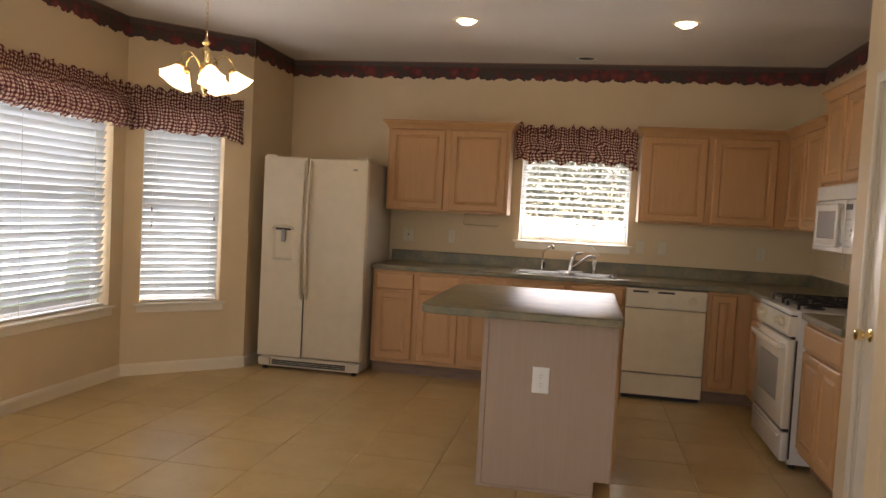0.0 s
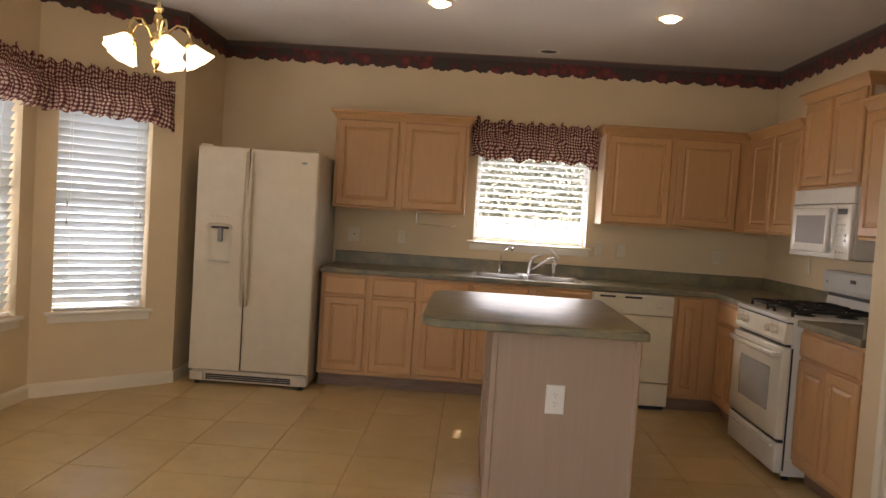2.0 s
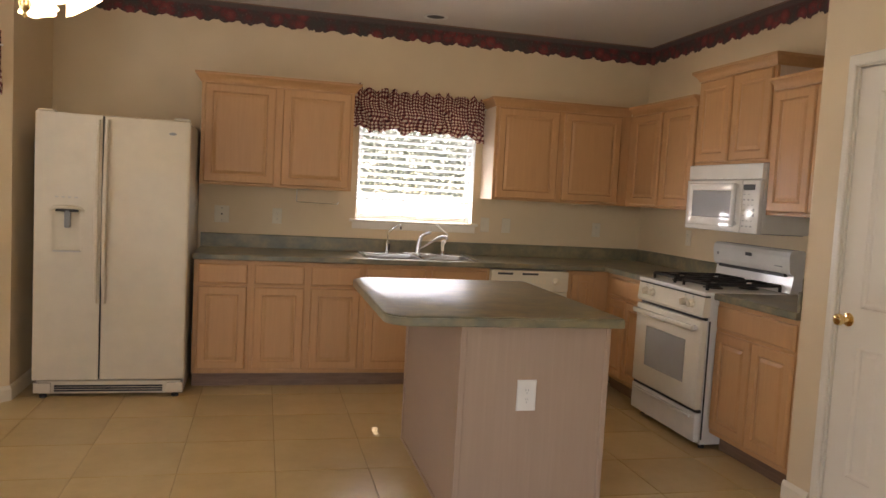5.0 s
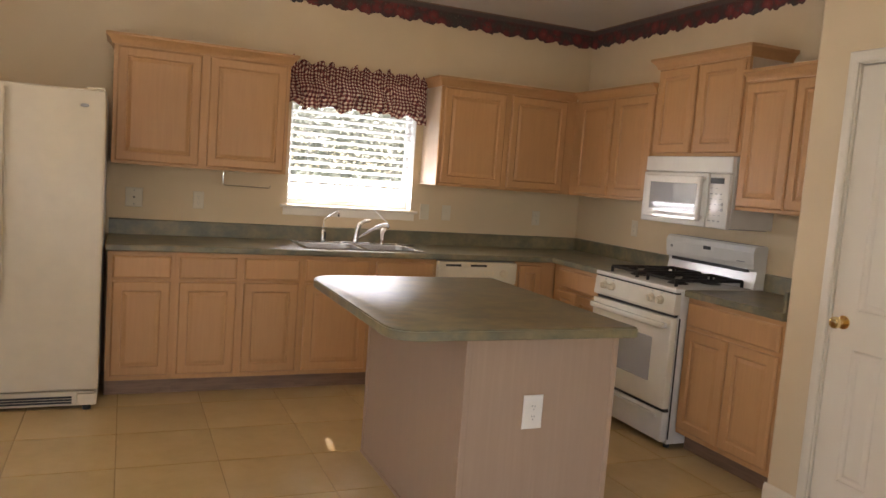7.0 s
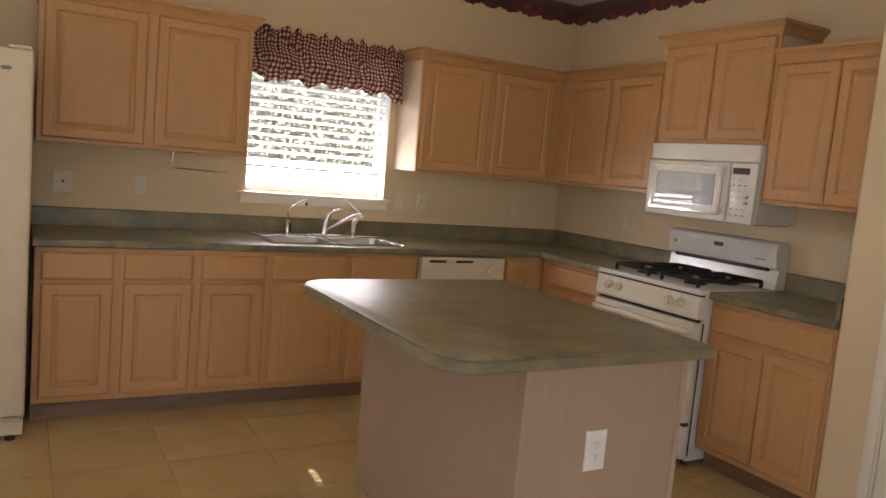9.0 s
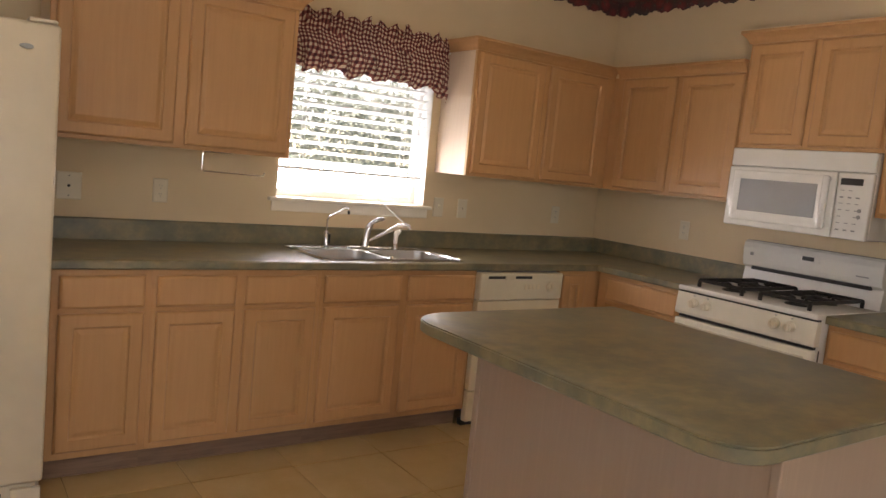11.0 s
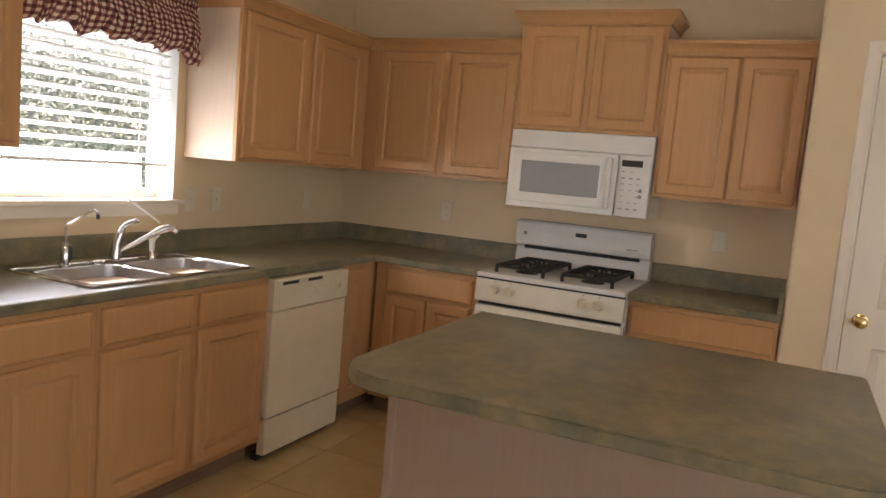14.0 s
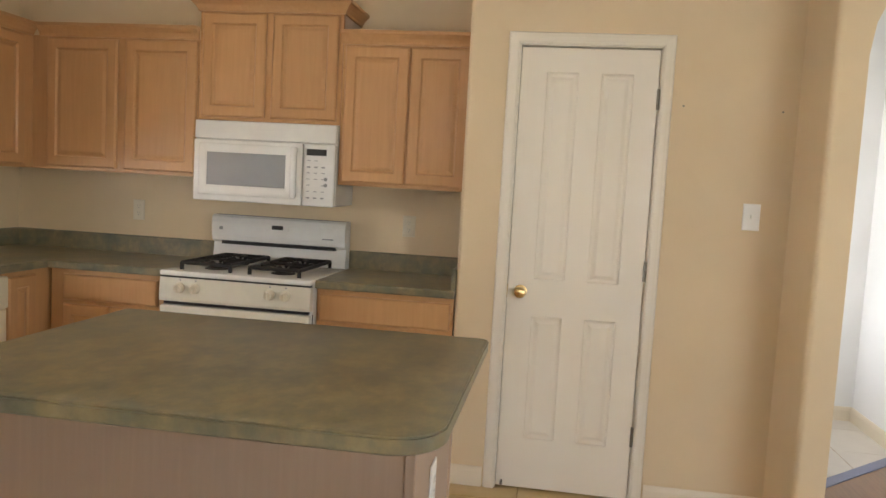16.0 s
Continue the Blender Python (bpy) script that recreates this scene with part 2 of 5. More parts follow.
def clear_pane():
    m, nt, b = mat("window_glass")
    b.inputs["Base Color"].default_value = (1, 1, 1, 1)
    b.inputs["Roughness"].default_value = 0.02
    b.inputs["Transmission Weight"].default_value = 1.0
    b.inputs["IOR"].default_value = 1.02
    return m


def outside(name, a, c, scale):
    m, nt, b = mat(name)
    n = noise_tex(nt, coords(nt), scale, 6, 0.65)
    nt.links.new(ramp(nt, n, [(0.3, a), (0.7, c)]), b.inputs["Base Color"])
    b.inputs["Roughness"].default_value = 0.85
    return m


LAMINATE, TILE, GINGHAM, SLAT = counter_laminate(), floor_tile(), gingham(), slat_mat("kitchen_slat_vinyl", (0.74, 0.74, 0.73), 0.15)
BAYSLAT = slat_mat("bay_slat_vinyl", (0.66, 0.71, 0.74), 0.055)
BORDER, SHADE, PANE = border_paper(), frosted_shade(), clear_pane()
GROUT = outside("tile_grout", (0.37, 0.262, 0.134), (0.43, 0.307, 0.162), 30)
HALLTILE = plain("pale_hall_tile", (0.60, 0.545, 0.47), 0.35)
WOODFLOOR = wood("hall_floor_wood", (0.30, 0.17, 0.09), (0.20, 0.105, 0.055), (2.0, 30, 30), 0.35)
GRASS = outside("lawn", (0.05, 0.09, 0.03), (0.12, 0.15, 0.06), 3)
HOUSE = outside("neighbour_siding", (0.42, 0.36, 0.34), (0.55, 0.49, 0.46), 2)


def leaf_mat():
    """Thin leaves that let sunlight through."""
    m, nt, b = mat("shrub_leaf")
    isl = nt.nodes.new("ShaderNodeNewGeometry")
    col = ramp(nt, isl.outputs["Random Per Island"], [(0.0, (0.09, 0.11, 0.06)), (1.0, (0.14, 0.15, 0.09))])
    nt.links.new(col, b.inputs["Base Color"])
    b.inputs["Roughness"].default_value = 0.5
    tr = nt.nodes.new("ShaderNodeBsdfTranslucent")
    tr.inputs[0].default_value = (0.63, 0.63, 0.55, 1)
    mx = nt.nodes.new("ShaderNodeMixShader")
    mx.inputs[0].default_value = 0.74
    nt.links.new(b.outputs[0], mx.inputs[1])
    nt.links.new(tr.outputs[0], mx.inputs[2])
    nt.links.new(mx.outputs[0], nt.nodes["Material Output"].inputs[0])
    return m


LEAF = leaf_mat()
ROOF = outside("neighbour_roof", (0.12, 0.11, 0.11), (0.20, 0.19, 0.19), 6)

# ---------------------------------------------------------------- mesh helpers


def thing(name, m, label, category, group="", kind=""):
    """An empty at a thing's base, which parents its parts."""
    ob = new(name)
    ob.empty_display_size = 0.05
    ob.matrix_world = m
    return tagged(ob, label, category, group, kind)


def part(name, bm, material, parent=None, label="", smooth=False):
    me = bpy.data.meshes.new(name)
    bmesh.ops.recalc_face_normals(bm, faces=bm.faces)
    if smooth:
        for f in bm.faces:
            f.smooth = True
    bm.to_mesh(me)
    bm.free()
    me.materials.append(material)
    ob = new(name, me)
    if smooth:
        me.set_sharp_from_angle(angle=radians(40))
    if parent is not None:
        ob.parent = parent
    return tagged(ob, label)


def setting(name, bm, material, label, category, smooth=False):
    return tagged(part(name, bm, material, None, label, smooth), label, category, "", "structure")


def box(bm, x0, y0, z0, x1, y1, z1, bevel=0.0, seg=2):
    r = bmesh.ops.create_cube(bm, size=1.0, matrix=Matrix.LocRotScale(((x0 + x1) / 2, (y0 + y1) / 2, (z0 + z1) / 2), None, (abs(x1 - x0), abs(y1 - y0), abs(z1 - z0))))
    if bevel:
        es = list({e for v in r["verts"] for e in v.link_edges})
        bmesh.ops.bevel(bm, geom=es, offset=bevel, segments=seg, profile=0.5, affect="EDGES")
    return bm


def boxed(*args, bevel=0.0, seg=2):
    return box(bmesh.new(), *args, bevel=bevel, seg=seg)


def tube(bm, pts, r, sides=10, caps=True):
    """A round bar along points; r may be one radius or one for each point."""
    pts = [Vector(p) for p in pts]
    rs = r if isinstance(r, (list, tuple)) else [r] * len(pts)
    up = Vector((0.123, 0.31, 0.94)).normalized()
    rings = []
    for i, p in enumerate(pts):
        d = (pts[min(i + 1, len(pts) - 1)] - pts[max(i - 1, 0)]).normalized()
        a = d.cross(up)
        if a.length < 1e-3:
            a = d.cross(Vector((1, 0, 0)))
        a.normalize()
        b = d.cross(a)
        rings.append([bm.verts.new(p + rs[i] * (math.cos(k * math.tau / sides) * a + math.sin(k * math.tau / sides) * b)) for k in range(sides)])
    for A, B in zip(rings, rings[1:]):
        for k in range(sides):
            bm.faces.new((A[k], A[(k + 1) % sides], B[(k + 1) % sides], B[k]))
    if caps:
        bm.faces.new(rings[0][::-1])
        bm.faces.new(rings[-1])
    return bm


def lathe(bm, profile, centre=(0, 0, 0), sides=20, axis="Z", scale=(1, 1)):
    """A turned shape: (radius, height) pairs round an axis."""
    c = Vector(centre)
    rings = []
    for r, h in profile:
        ring = []
        for k in range(sides):
            u, v = r * math.cos(k * math.tau / sides) * scale[0], r * math.sin(k * math.tau / sides) * scale[1]
            o = {"Z": (u, v, h), "Y": (u, h, v), "X": (h, u, v)}[axis]
            ring.append(bm.verts.new(c + Vector(o)))
        rings.append(ring)
    for A, B in zip(rings, rings[1:]):
        for k in range(sides):
            bm.faces.new((A[k], A[(k + 1) % sides], B[(k + 1) % sides], B[k]))
    if profile[0][0] > 1e-6:
        bm.faces.new(rings[0])
    if profile[-1][0] > 1e-6:
        bm.faces.new(rings[-1])
    bmesh.ops.remove_doubles(bm, verts=bm.verts, dist=1e-6)
    return bm


def rings_panel(bm, x0, z0, x1, z1, profile, back=None):
    """Nested rectangles facing -y: (inset, y) pairs from the rim inwards; with back, a closed slab to that y."""
    rings = []
    prof = ([(profile[0][0], back)] if back is not None else []) + list(profile)
    for i, y in prof:
        rings.append([bm.verts.new(p) for p in ((x0 + i, y, z0 + i), (x1 - i, y, z0 + i), (x1 - i, y, z1 - i), (x0 + i, y, z1 - i))])
    for A, B in zip(rings, rings[1:]):
        for k in range(4):
            bm.faces.new((A[k], A[(k + 1) % 4], B[(k + 1) % 4], B[k]))
    bm.faces.new(rings[-1])
    if back is not None:
        bm.faces.new(rings[0][::-1])
    return bm


RAISED = ((0.0, -0.011), (0.003, -0.016), (0.009, -0.020), (0.052, -0.020), (0.055, -0.0150), (0.059, -0.0110), (0.064, -0.0105), (0.080, -0.0165), (0.084, -0.0172))
FLAT = ((0.0, -0.010), (0.004, -0.016), (0.011, -0.020))


def prism(bm, pts, z0, z1):
    """An upright prism over a plan outline."""
    lo = [bm.verts.new((x, y, z0)) for x, y in pts]
    hi = [bm.verts.new((x, y, z1)) for x, y in pts]
    n = len(pts)
    for k in range(n):
        bm.faces.new((lo[k], lo[(k + 1) % n], hi[(k + 1) % n], hi[k]))
    bm.faces.new(lo[::-1])
    bm.faces.new(hi)
    return bm


def sweep(bm, path, profile):
    """A moulding: profile (out, up) carried along a plan path with mitred corners; out is to the right of the way."""
    path = [Vector(p) for p in path]
    rings = []
    for i, p in enumerate(path):
        dirs = []
        if i > 0:
            dirs.append((p - path[i - 1]).normalized())
        if i < len(path) - 1:
            dirs.append((path[i + 1] - p).normalized())
        ns = [Vector((d.y, -d.x)) for d in dirs]
        n = ns[0] if len(ns) == 1 else (ns[0] + ns[1]) / (1 + ns[0].dot(ns[1]))
        rings.append([bm.verts.new((p.x + o * n.x, p.y + o * n.y, z)) for o, z in profile])
    m = len(profile)
    for A, B in zip(rings, rings[1:]):
        for k in range(m):
            bm.faces.new((A[k], A[(k + 1) % m], B[(k + 1) % m], B[k]))
    bm.faces.new(rings[0])
    bm.faces.new(rings[-1][::-1])
    return bm


def rounded_rect(x0, y0, x1, y1, r, n=6):
    """Plan outline; r is one radius or four (from x0,y0 round by x1,y0)."""
    rr = r if isinstance(r, (list, tuple)) else [r] * 4
    out = []
    for (cx, cy, a0), q in zip(((x0, y0, 180), (x1, y0, 270), (x1, y1, 0), (x0, y1, 90)), rr):
        ox = cx + q if cx == x0 else cx - q
        oy = cy + q if cy == y0 else cy - q
        for k in range(n + 1):
            a = radians(a0 + 90 * k / n)
            out.append((ox + q * math.cos(a), oy + q * math.sin(a)))
    return out


def layered(bm, layers):
    """Joins plan outlines of equal count, each at its height: ((outline, z), ...), closed at both ends."""
    rings = [[bm.verts.new((x, y, z)) for x, y in pts] for pts, z in layers]
    n = len(rings[0])
    for A, B in zip(rings, rings[1:]):
        for k in range(n):
            bm.faces.new((A[k], A[(k + 1) % n], B[(k + 1) % n], B[k]))
    bm.faces.new(rings[0][::-1])
    bm.faces.new(rings[-1])
    return bm


# ---------------------------------------------------------------- the large structure
YB, XR, CZ = 7.26, 1.91, 2.70          # sink wall, range wall, ceiling
PX = 1.33                              # pantry wall
BAY = ((-2.65, 6.42), (-3.33, 5.74), (-3.33, 3.66), (-2.65, 2.98))
SOUTH = -3.0

# floor slab (grout level) with the tiles laid on it at the end of the file
bm = bmesh.new()
prism(bm, [(-3.6, SOUTH - 0.1), (2.1, SOUTH - 0.1), (2.1, 7.45), (-3.6, 7.45)], -0.15, -0.004)
floor = setting("floor", bm, GROUT, "cream ceramic tile floor with tan grout joints", "floor")

bm = bmesh.new()
prism(bm, [(-3.6, SOUTH - 0.1), (3.4, SOUTH - 0.1), (3.4, 3.3), (2.1, 3.3), (2.1, 7.5), (-3.6, 7.5)], CZ, CZ + 0.15)
setting("ceiling", bm, CEIL, "off-white lightly textured flat ceiling", "ceiling")

# sink wall with its window
WX0, WX1, WZ0, WZ1 = -0.50, 0.435, 1.165, 1.96
bm = bmesh.new()
box(bm, -2.8, YB, 0, WX0, YB + 0.16, CZ)
box(bm, WX1, YB, 0, XR + 0.16, YB + 0.16, CZ)
box(bm, WX0, YB, 0, WX1, YB + 0.16, WZ0)
box(bm, WX0, YB, WZ1, WX1, YB + 0.16, CZ)
setting("wall_north", bm, WALL, "cream painted wall behind sink and cabinets", "wall")
setting("wall_east", boxed(XR, 4.43, 0, XR + 0.16, YB, CZ), WALL, "cream painted wall behind the range", "wall")
setting("wall_alcove", boxed(-2.8, 6.42, 0, -2.65, YB, CZ), WALL, "cream painted side wall of the fridge alcove", "wall")


def holed_wall(name, m, length, thick, hole, label):
    """A wall from its own origin along x, its room face at y=0, thickness to +y, with one opening (x0, z0, x1, z1)."""
    x0, z0, x1, z1 = hole
    b = bmesh.new()
    box(b, 0, 0, 0, x0, thick, CZ)
    box(b, x1, 0, 0, length, thick, CZ)
    if z0 > 0:
        box(b, x0, 0, 0, x1, thick, z0)
    box(b, x0, 0, z1, x1, thick, CZ)
    ob = setting(name, b, WALL, label, "wall")
    ob.matrix_world = m
    return ob


# bay: room faces at y=0 of each wall's own frame
M_BAY_N = pose(BAY[1][0], BAY[1][1], 0, 0, 0, 45)       # runs from the far bay corner to the alcove
M_BAY_W = pose(BAY[2][0], BAY[2][1], 0, 0, 0, 90)       # runs north along the bay front
M_BAY_S = pose(BAY[3][0], BAY[3][1], 0, 0, 0, 135)
L45 = math.hypot(0.68, 0.68)
W2 = (0.13, 0.56, 0.745, 1.99)
W1 = (0.22, 0.56, 1.93, 1.99)
holed_wall("wall_bay_north", M_BAY_N, L45, 0.15, W2, "cream painted slanted bay wall with a window")
holed_wall("wall_bay_west", M_BAY_W, 2.08, 0.15, W1, "cream painted bay wall with a wide window")
holed_wall("wall_bay_south", M_BAY_S, L45, 0.15, (0.2, 0.56, 0.75, 1.99), "cream painted slanted bay wall")
holed_wall("wall_west", pose(-2.65, SOUTH, 0, 0, 0, 90), 2.98 - SOUTH, 0.15, (3.9, 0.35, 5.5, 2.2), "cream painted side wall of the living area with an added opening")
holed_wall("wall_south", pose(2.1, SOUTH, 0, 0, 0, 180), 4.9, 0.15, (1.1, 0.4, 4.3, 2.3), "cream painted living area wall with an added window opening")

# pantry block: door wall, return and the wall with the arch
DY0, DY1, DZ = 3.703, 4.312, 2.045
bm = bmesh.new()
prism(bm, rounded_rect(PX, DY1 + 0.02, PX + 0.12, 4.55, [0.0005, 0.0005, 0.0005, 0.022]), 0, CZ)
box(bm, PX, 3.12, 0, PX + 0.12, DY0 - 0.02, CZ)
box(bm, PX, DY0 - 0.02, DZ + 0.02, PX + 0.12, DY1 + 0.02, CZ)
box(bm, PX + 0.12, 4.43, 0, XR, 4.55, CZ)
setting("wall_pantry", bm, WALL, "cream painted pantry wall with rounded corner", "wall")
bm = bmesh.new()
prism(bm, rounded_rect(0.95, 3.0, 2.1, 3.12, [0.0005, 0.0005, 0.0005, 0.022]), 0, CZ)
# these three boxes leave an added, unseen opening for the hall light
box(bm, 3.0, 3.0, 0, 3.25, 3.12, CZ)
box(bm, 2.1, 3.0, 0, 3.0, 3.12, 0.6)
box(bm, 2.1, 3.0, 2.15, 3.0, 3.12, CZ)
AX, AY0, AY1, AZ = 0.95, 2.10, 3.0, 2.42
# the arch: side pier, spandrels by steps along a quarter circle, and the run south
box(bm, AX, SOUTH, 0, AX + 0.12, AY0, CZ)
arc = []
for k in range(13):
    a = math.pi * k / 12
    arc.append((AY0 + 0.45 + 0.45 * math.cos(a), AZ - 0.45 + 0.45 * math.sin(a)))
poly = [(AY1, CZ)] + arc + [(AY0, CZ)]
near = [bm.verts.new((AX, y, z)) for y, z in poly]
far = [bm.verts.new((AX + 0.12, y, z)) for y, z in poly]
for k in range(len(poly)):
    j = (k + 1) % len(poly)
    bm.faces.new((near[k], near[j], far[j], far[k]))
bm.faces.new(near)
bm.faces.new(far[::-1])
setting("wall_arch", bm, WALL, "cream painted wall with an arched passage", "wall")

# hall beyond the arch
setting("hall_floor", prism(bmesh.new(), [(2.1, 1.5), (3.4, 1.5), (3.4, 3.0), (2.1, 3.0)], -0.15, -0.002), GROUT, "pale tile floor of the hall", "floor")
bm = bmesh.new()
box(bm, AX + 0.12, 1.98, 0, 3.2, 2.10, CZ)
box(bm, 3.11, 2.10, 0, 3.25, 3.0, CZ)
setting("wall_hall", bm, WALL_EAST, "white painted hall wall", "wall")

# baseboards
BASEPAINT = painted("baseboard_paint", (0.74, 0.645, 0.495), 0.4, 120, 0.0004, 0.03, 0.15)
BASEP = ((0, 0), (0.014, 0), (0.014, 0.070), (0.009, 0.085), (0.004, 0.092), (0, 0.092))
for name, path in (("baseboard", [(-3.33, 3.66), (-3.33, 5.74), (-2.65, 6.42), (-2.65, YB)]),
                   ("baseboard", [(PX, 4.55), (PX, DY1 + 0.065)]),
                   ("baseboard", [(PX, DY0 - 0.065), (PX, 3.12), (0.95, 3.12), (0.95, 3.0)]),
                   ("baseboard", [(3.11, 3.0), (3.11, 2.10), (1.07, 2.10)])):
    setting(name, sweep(bmesh.new(), path, BASEP), BASEPAINT, "low cream painted baseboard with eased top edge", "baseboard")

# wallpaper border along the top of the walls, with a die-cut lower edge


def border(name, path):
    b = bmesh.new()
    uvl = b.loops.layers.uv.new("UVMap")
    s = 0.0
    step = 0.0125
    for (ax, ay), (bx, by) in zip(path, path[1:]):
        L = math.hypot(bx - ax, by - ay)
        dx, dy = (bx - ax) / L, (by - ay) / L
        nx, ny = dy * 0.004, -dx * 0.004
        n = int(L / step)
        prev = None
        for k in range(n + 1):
            q = k * L / n
            w = s + q
            cut = 0.024 * abs(math.sin(w * math.pi / 0.165 + noise.noise((w * 3, 5, 0)))) + 0.009 * abs(math.sin(w * math.pi / 0.061 + 0.7)) + 0.013 * noise.noise((w * 60, 0, 0))
            zb = 2.558 + 0.017 - cut
            x, y = ax + dx * q + nx, ay + dy * q + ny
            col = [(b.verts.new((x, y, z)), w, z - 2.55) for z in (zb, 2.60, CZ - 0.002)]
            if prev:
                for i in (0, 1):
                    f = b.faces.new((prev[i][0], col[i][0], col[i + 1][0], prev[i + 1][0]))
                    for lp, (_, u, v) in zip(f.loops, (prev[i], col[i], col[i + 1], prev[i + 1])):
                        lp[uvl].uv = (u, v)
            prev = col
        s += L
    return tagged(part(name, b, BORDER), "dark wallpaper border printed with red apples and scalloped edge", "wallpaper border", "", "structure")


border("wallpaper_border", [(-3.33, 3.66), (-3.33, 5.74), (-2.65, 6.42), (-2.65, YB), (XR, YB), (XR, 4.56)])
# thin picture rail above the border print
setting("trim", sweep(bmesh.new(), [(-3.33, 3.66), (-3.33, 5.74), (-2.65, 6.42), (-2.65, YB), (XR, YB), (XR, 4.56)], ((0.002, 2.690), (0.006, 2.690), (0.006, 2.6985), (0.002, 2.6985))), TOE, "thin dark edge line at the ceiling", "trim")

# ---------------------------------------------------------------- windows


def window(name, m, w, h, label, rail=True, depth=0.15, skin=None):
    """Local frame: opening 0..w, 0..h, room face at y=0, outside at +y."""
    win = thing(name, m, label, "window", "", "structure")
    f = bmesh.new()
    for a in ((0, 0, 0.035, h), (w - 0.035, 0, w, h), (0.035, 0, w - 0.035, 0.04), (0.035, h - 0.035, w - 0.035, h)):
        box(f, a[0], depth - 0.055, a[1], a[2], depth - 0.012, a[3], bevel=0.003, seg=1)
    if rail:
        box(f, 0.035, depth - 0.052, h * 0.53, w - 0.035, depth - 0.016, h * 0.53 + 0.045, bevel=0.003, seg=1)
    part("window_frame", f, VINYL, win)
    p = part("pane", boxed(0.036, depth - 0.032, 0.041, w - 0.036, depth - 0.028, h - 0.036), PANE, win, "clear glass pane")
    p.visible_shadow = False
    s = bmesh.new()
    box(s, -0.045, -0.035, -0.022, w + 0.045, depth - 0.06, -0.001, bevel=0.006)
    box(s, -0.025, -0.014, -0.075, w + 0.025, -0.001, -0.0225, bevel=0.004)
    part("window_sill", s, TRIM, win, "cream painted sill and apron")
    # white skin over the reveals stands in for window glare on them
    if skin:
        j = bmesh.new()
        box(j, -0.001, 0.001, 0.001, 0.004, depth - 0.056, h)
        box(j, w - 0.004, 0.001, 0.001, w + 0.001, depth - 0.056, h)
        part("jamb_glare_lining", j, skin, win, "white lining standing in for daylight glare on the jambs")
    return win


def blind(m, w, top, bottom, label, tilt=38, pitch=0.043, sag=(), holes=False, skin=None):
    """A two-inch slat blind hung at y=0.06 of the window's own frame."""
    bl = thing("window_blind", m, label, "blind", "window blinds")
    part("headrail", boxed(0.012, 0.022, top - 0.05, w - 0.012, 0.082, top, bevel=0.003), VINYL, bl)
    sl = bmesh.new()
    hw, n = 0.027, 6
    pts = []
    for k in range(n + 1):
        u = -hw + 2 * hw * k / n
        pts.append((u, 0.0035 * (1 - (u / hw) ** 2)))
    a = radians(tilt)
    prof = [(u * math.cos(a) - v * math.sin(a), u * math.sin(a) + v * math.cos(a)) for u, v in pts]
    th = 0.0013
    lo = [(y, z) for y, z in prof]
    hi = [(y, z + th * 2) for y, z in prof][::-1]
    ring = lo + hi
    cords = (0.16, 0.84) if w < 1.2 else (0.09, 0.5, 0.91)
    xs = [0.014] + [w * c + d for c in cords for d in (-0.0125, 0.0125)] + [w - 0.014]
    cut = [[sl.verts.new((x, y, z)) for y, z in ring] for x in xs]
    m = len(ring)
    inner = (2, 3, 9, 10) if holes else ()
    for i, (A, B) in enumerate(zip(cut, cut[1:])):
        for k in range(m):
            if i % 2 and k in inner:
                continue
            j = (k + 1) % m
            sl.faces.new((A[k], A[j], B[j], B[k]))
    sl.faces.new(cut[0][::-1])
    sl.faces.new(cut[-1])
    z = top - 0.075
    first = None
    i = 0
    while z > bottom + 0.025:
        if first is None:
            first = part("slat", sl, skin or SLAT, bl)
            ob = first
        else:
            ob = new("slat", first.data)
            ob.parent = bl
        lean = sag[i % len(sag)] if sag else 0.0
        ob.matrix_basis = pose(0, 0.052, z, lean * 2.0, lean * 0.06, 0)
        z -= pitch
        i += 1
    part("bottom_rail", boxed(0.014, 0.030, bottom, w - 0.014, 0.074, bottom + 0.016, bevel=0.004), VINYL, bl)
    for fx in cords:
        c = bmesh.new()
        for yy in (0.027, 0.077):
            tube(c, [(w * fx, yy, top - 0.04), (w * fx, yy, bottom + 0.008)], 0.0016, 5)
        part("ladder_cord", c, VINYL, bl)
    return bl


random.seed(4)
SAG = [random.uniform(-1, 1) for _ in range(41)]
window("window_1", pose(WX0, YB, WZ0), WX1 - WX0, WZ1 - WZ0, "white vinyl kitchen window above the sink", rail=False, depth=0.16, skin=VINYL)
blind(pose(WX0, YB, WZ0), WX1 - WX0, WZ1 - WZ0 - 0.01, 0.150, "white slat blind drawn most of the way down over the sink", -17, 0.051, SAG, True)
window("window_2", M_BAY_N @ pose(W2[0], 0, W2[1]), W2[2] - W2[0], W2[3] - W2[1], "narrow bay window with cream sill")
narrow_blind = blind(M_BAY_N @ pose(W2[0], 0, W2[1]), W2[2] - W2[0], W2[3] - W2[1] - 0.01, 0.004, "white slat blind lowered over the narrow bay window", -58, 0.051, SAG[7:], False, BAYSLAT)
for u, v in ((0.075, 0.72), (0.075, 0.60), (0.555, 0.66)):
    lc = part("lift_cord", tube(bmesh.new(), [(u, 0.012, 1.36), (u, 0.012, v + 0.02)], 0.0011, 5), VINYL, narrow_blind)
    part("tassel", lathe(bmesh.new(), ((0.002, v + 0.022), (0.0065, v + 0.004), (0.007, v - 0.014), (0.003, v - 0.017)), (u, 0.012, 0), 10), GREY, lc, "small grey cord tassel", True)
window("window_3", M_BAY_W @ pose(W1[0], 0, W1[1]), W1[2] - W1[0], W1[3] - W1[1], "wide bay window with cream sill")
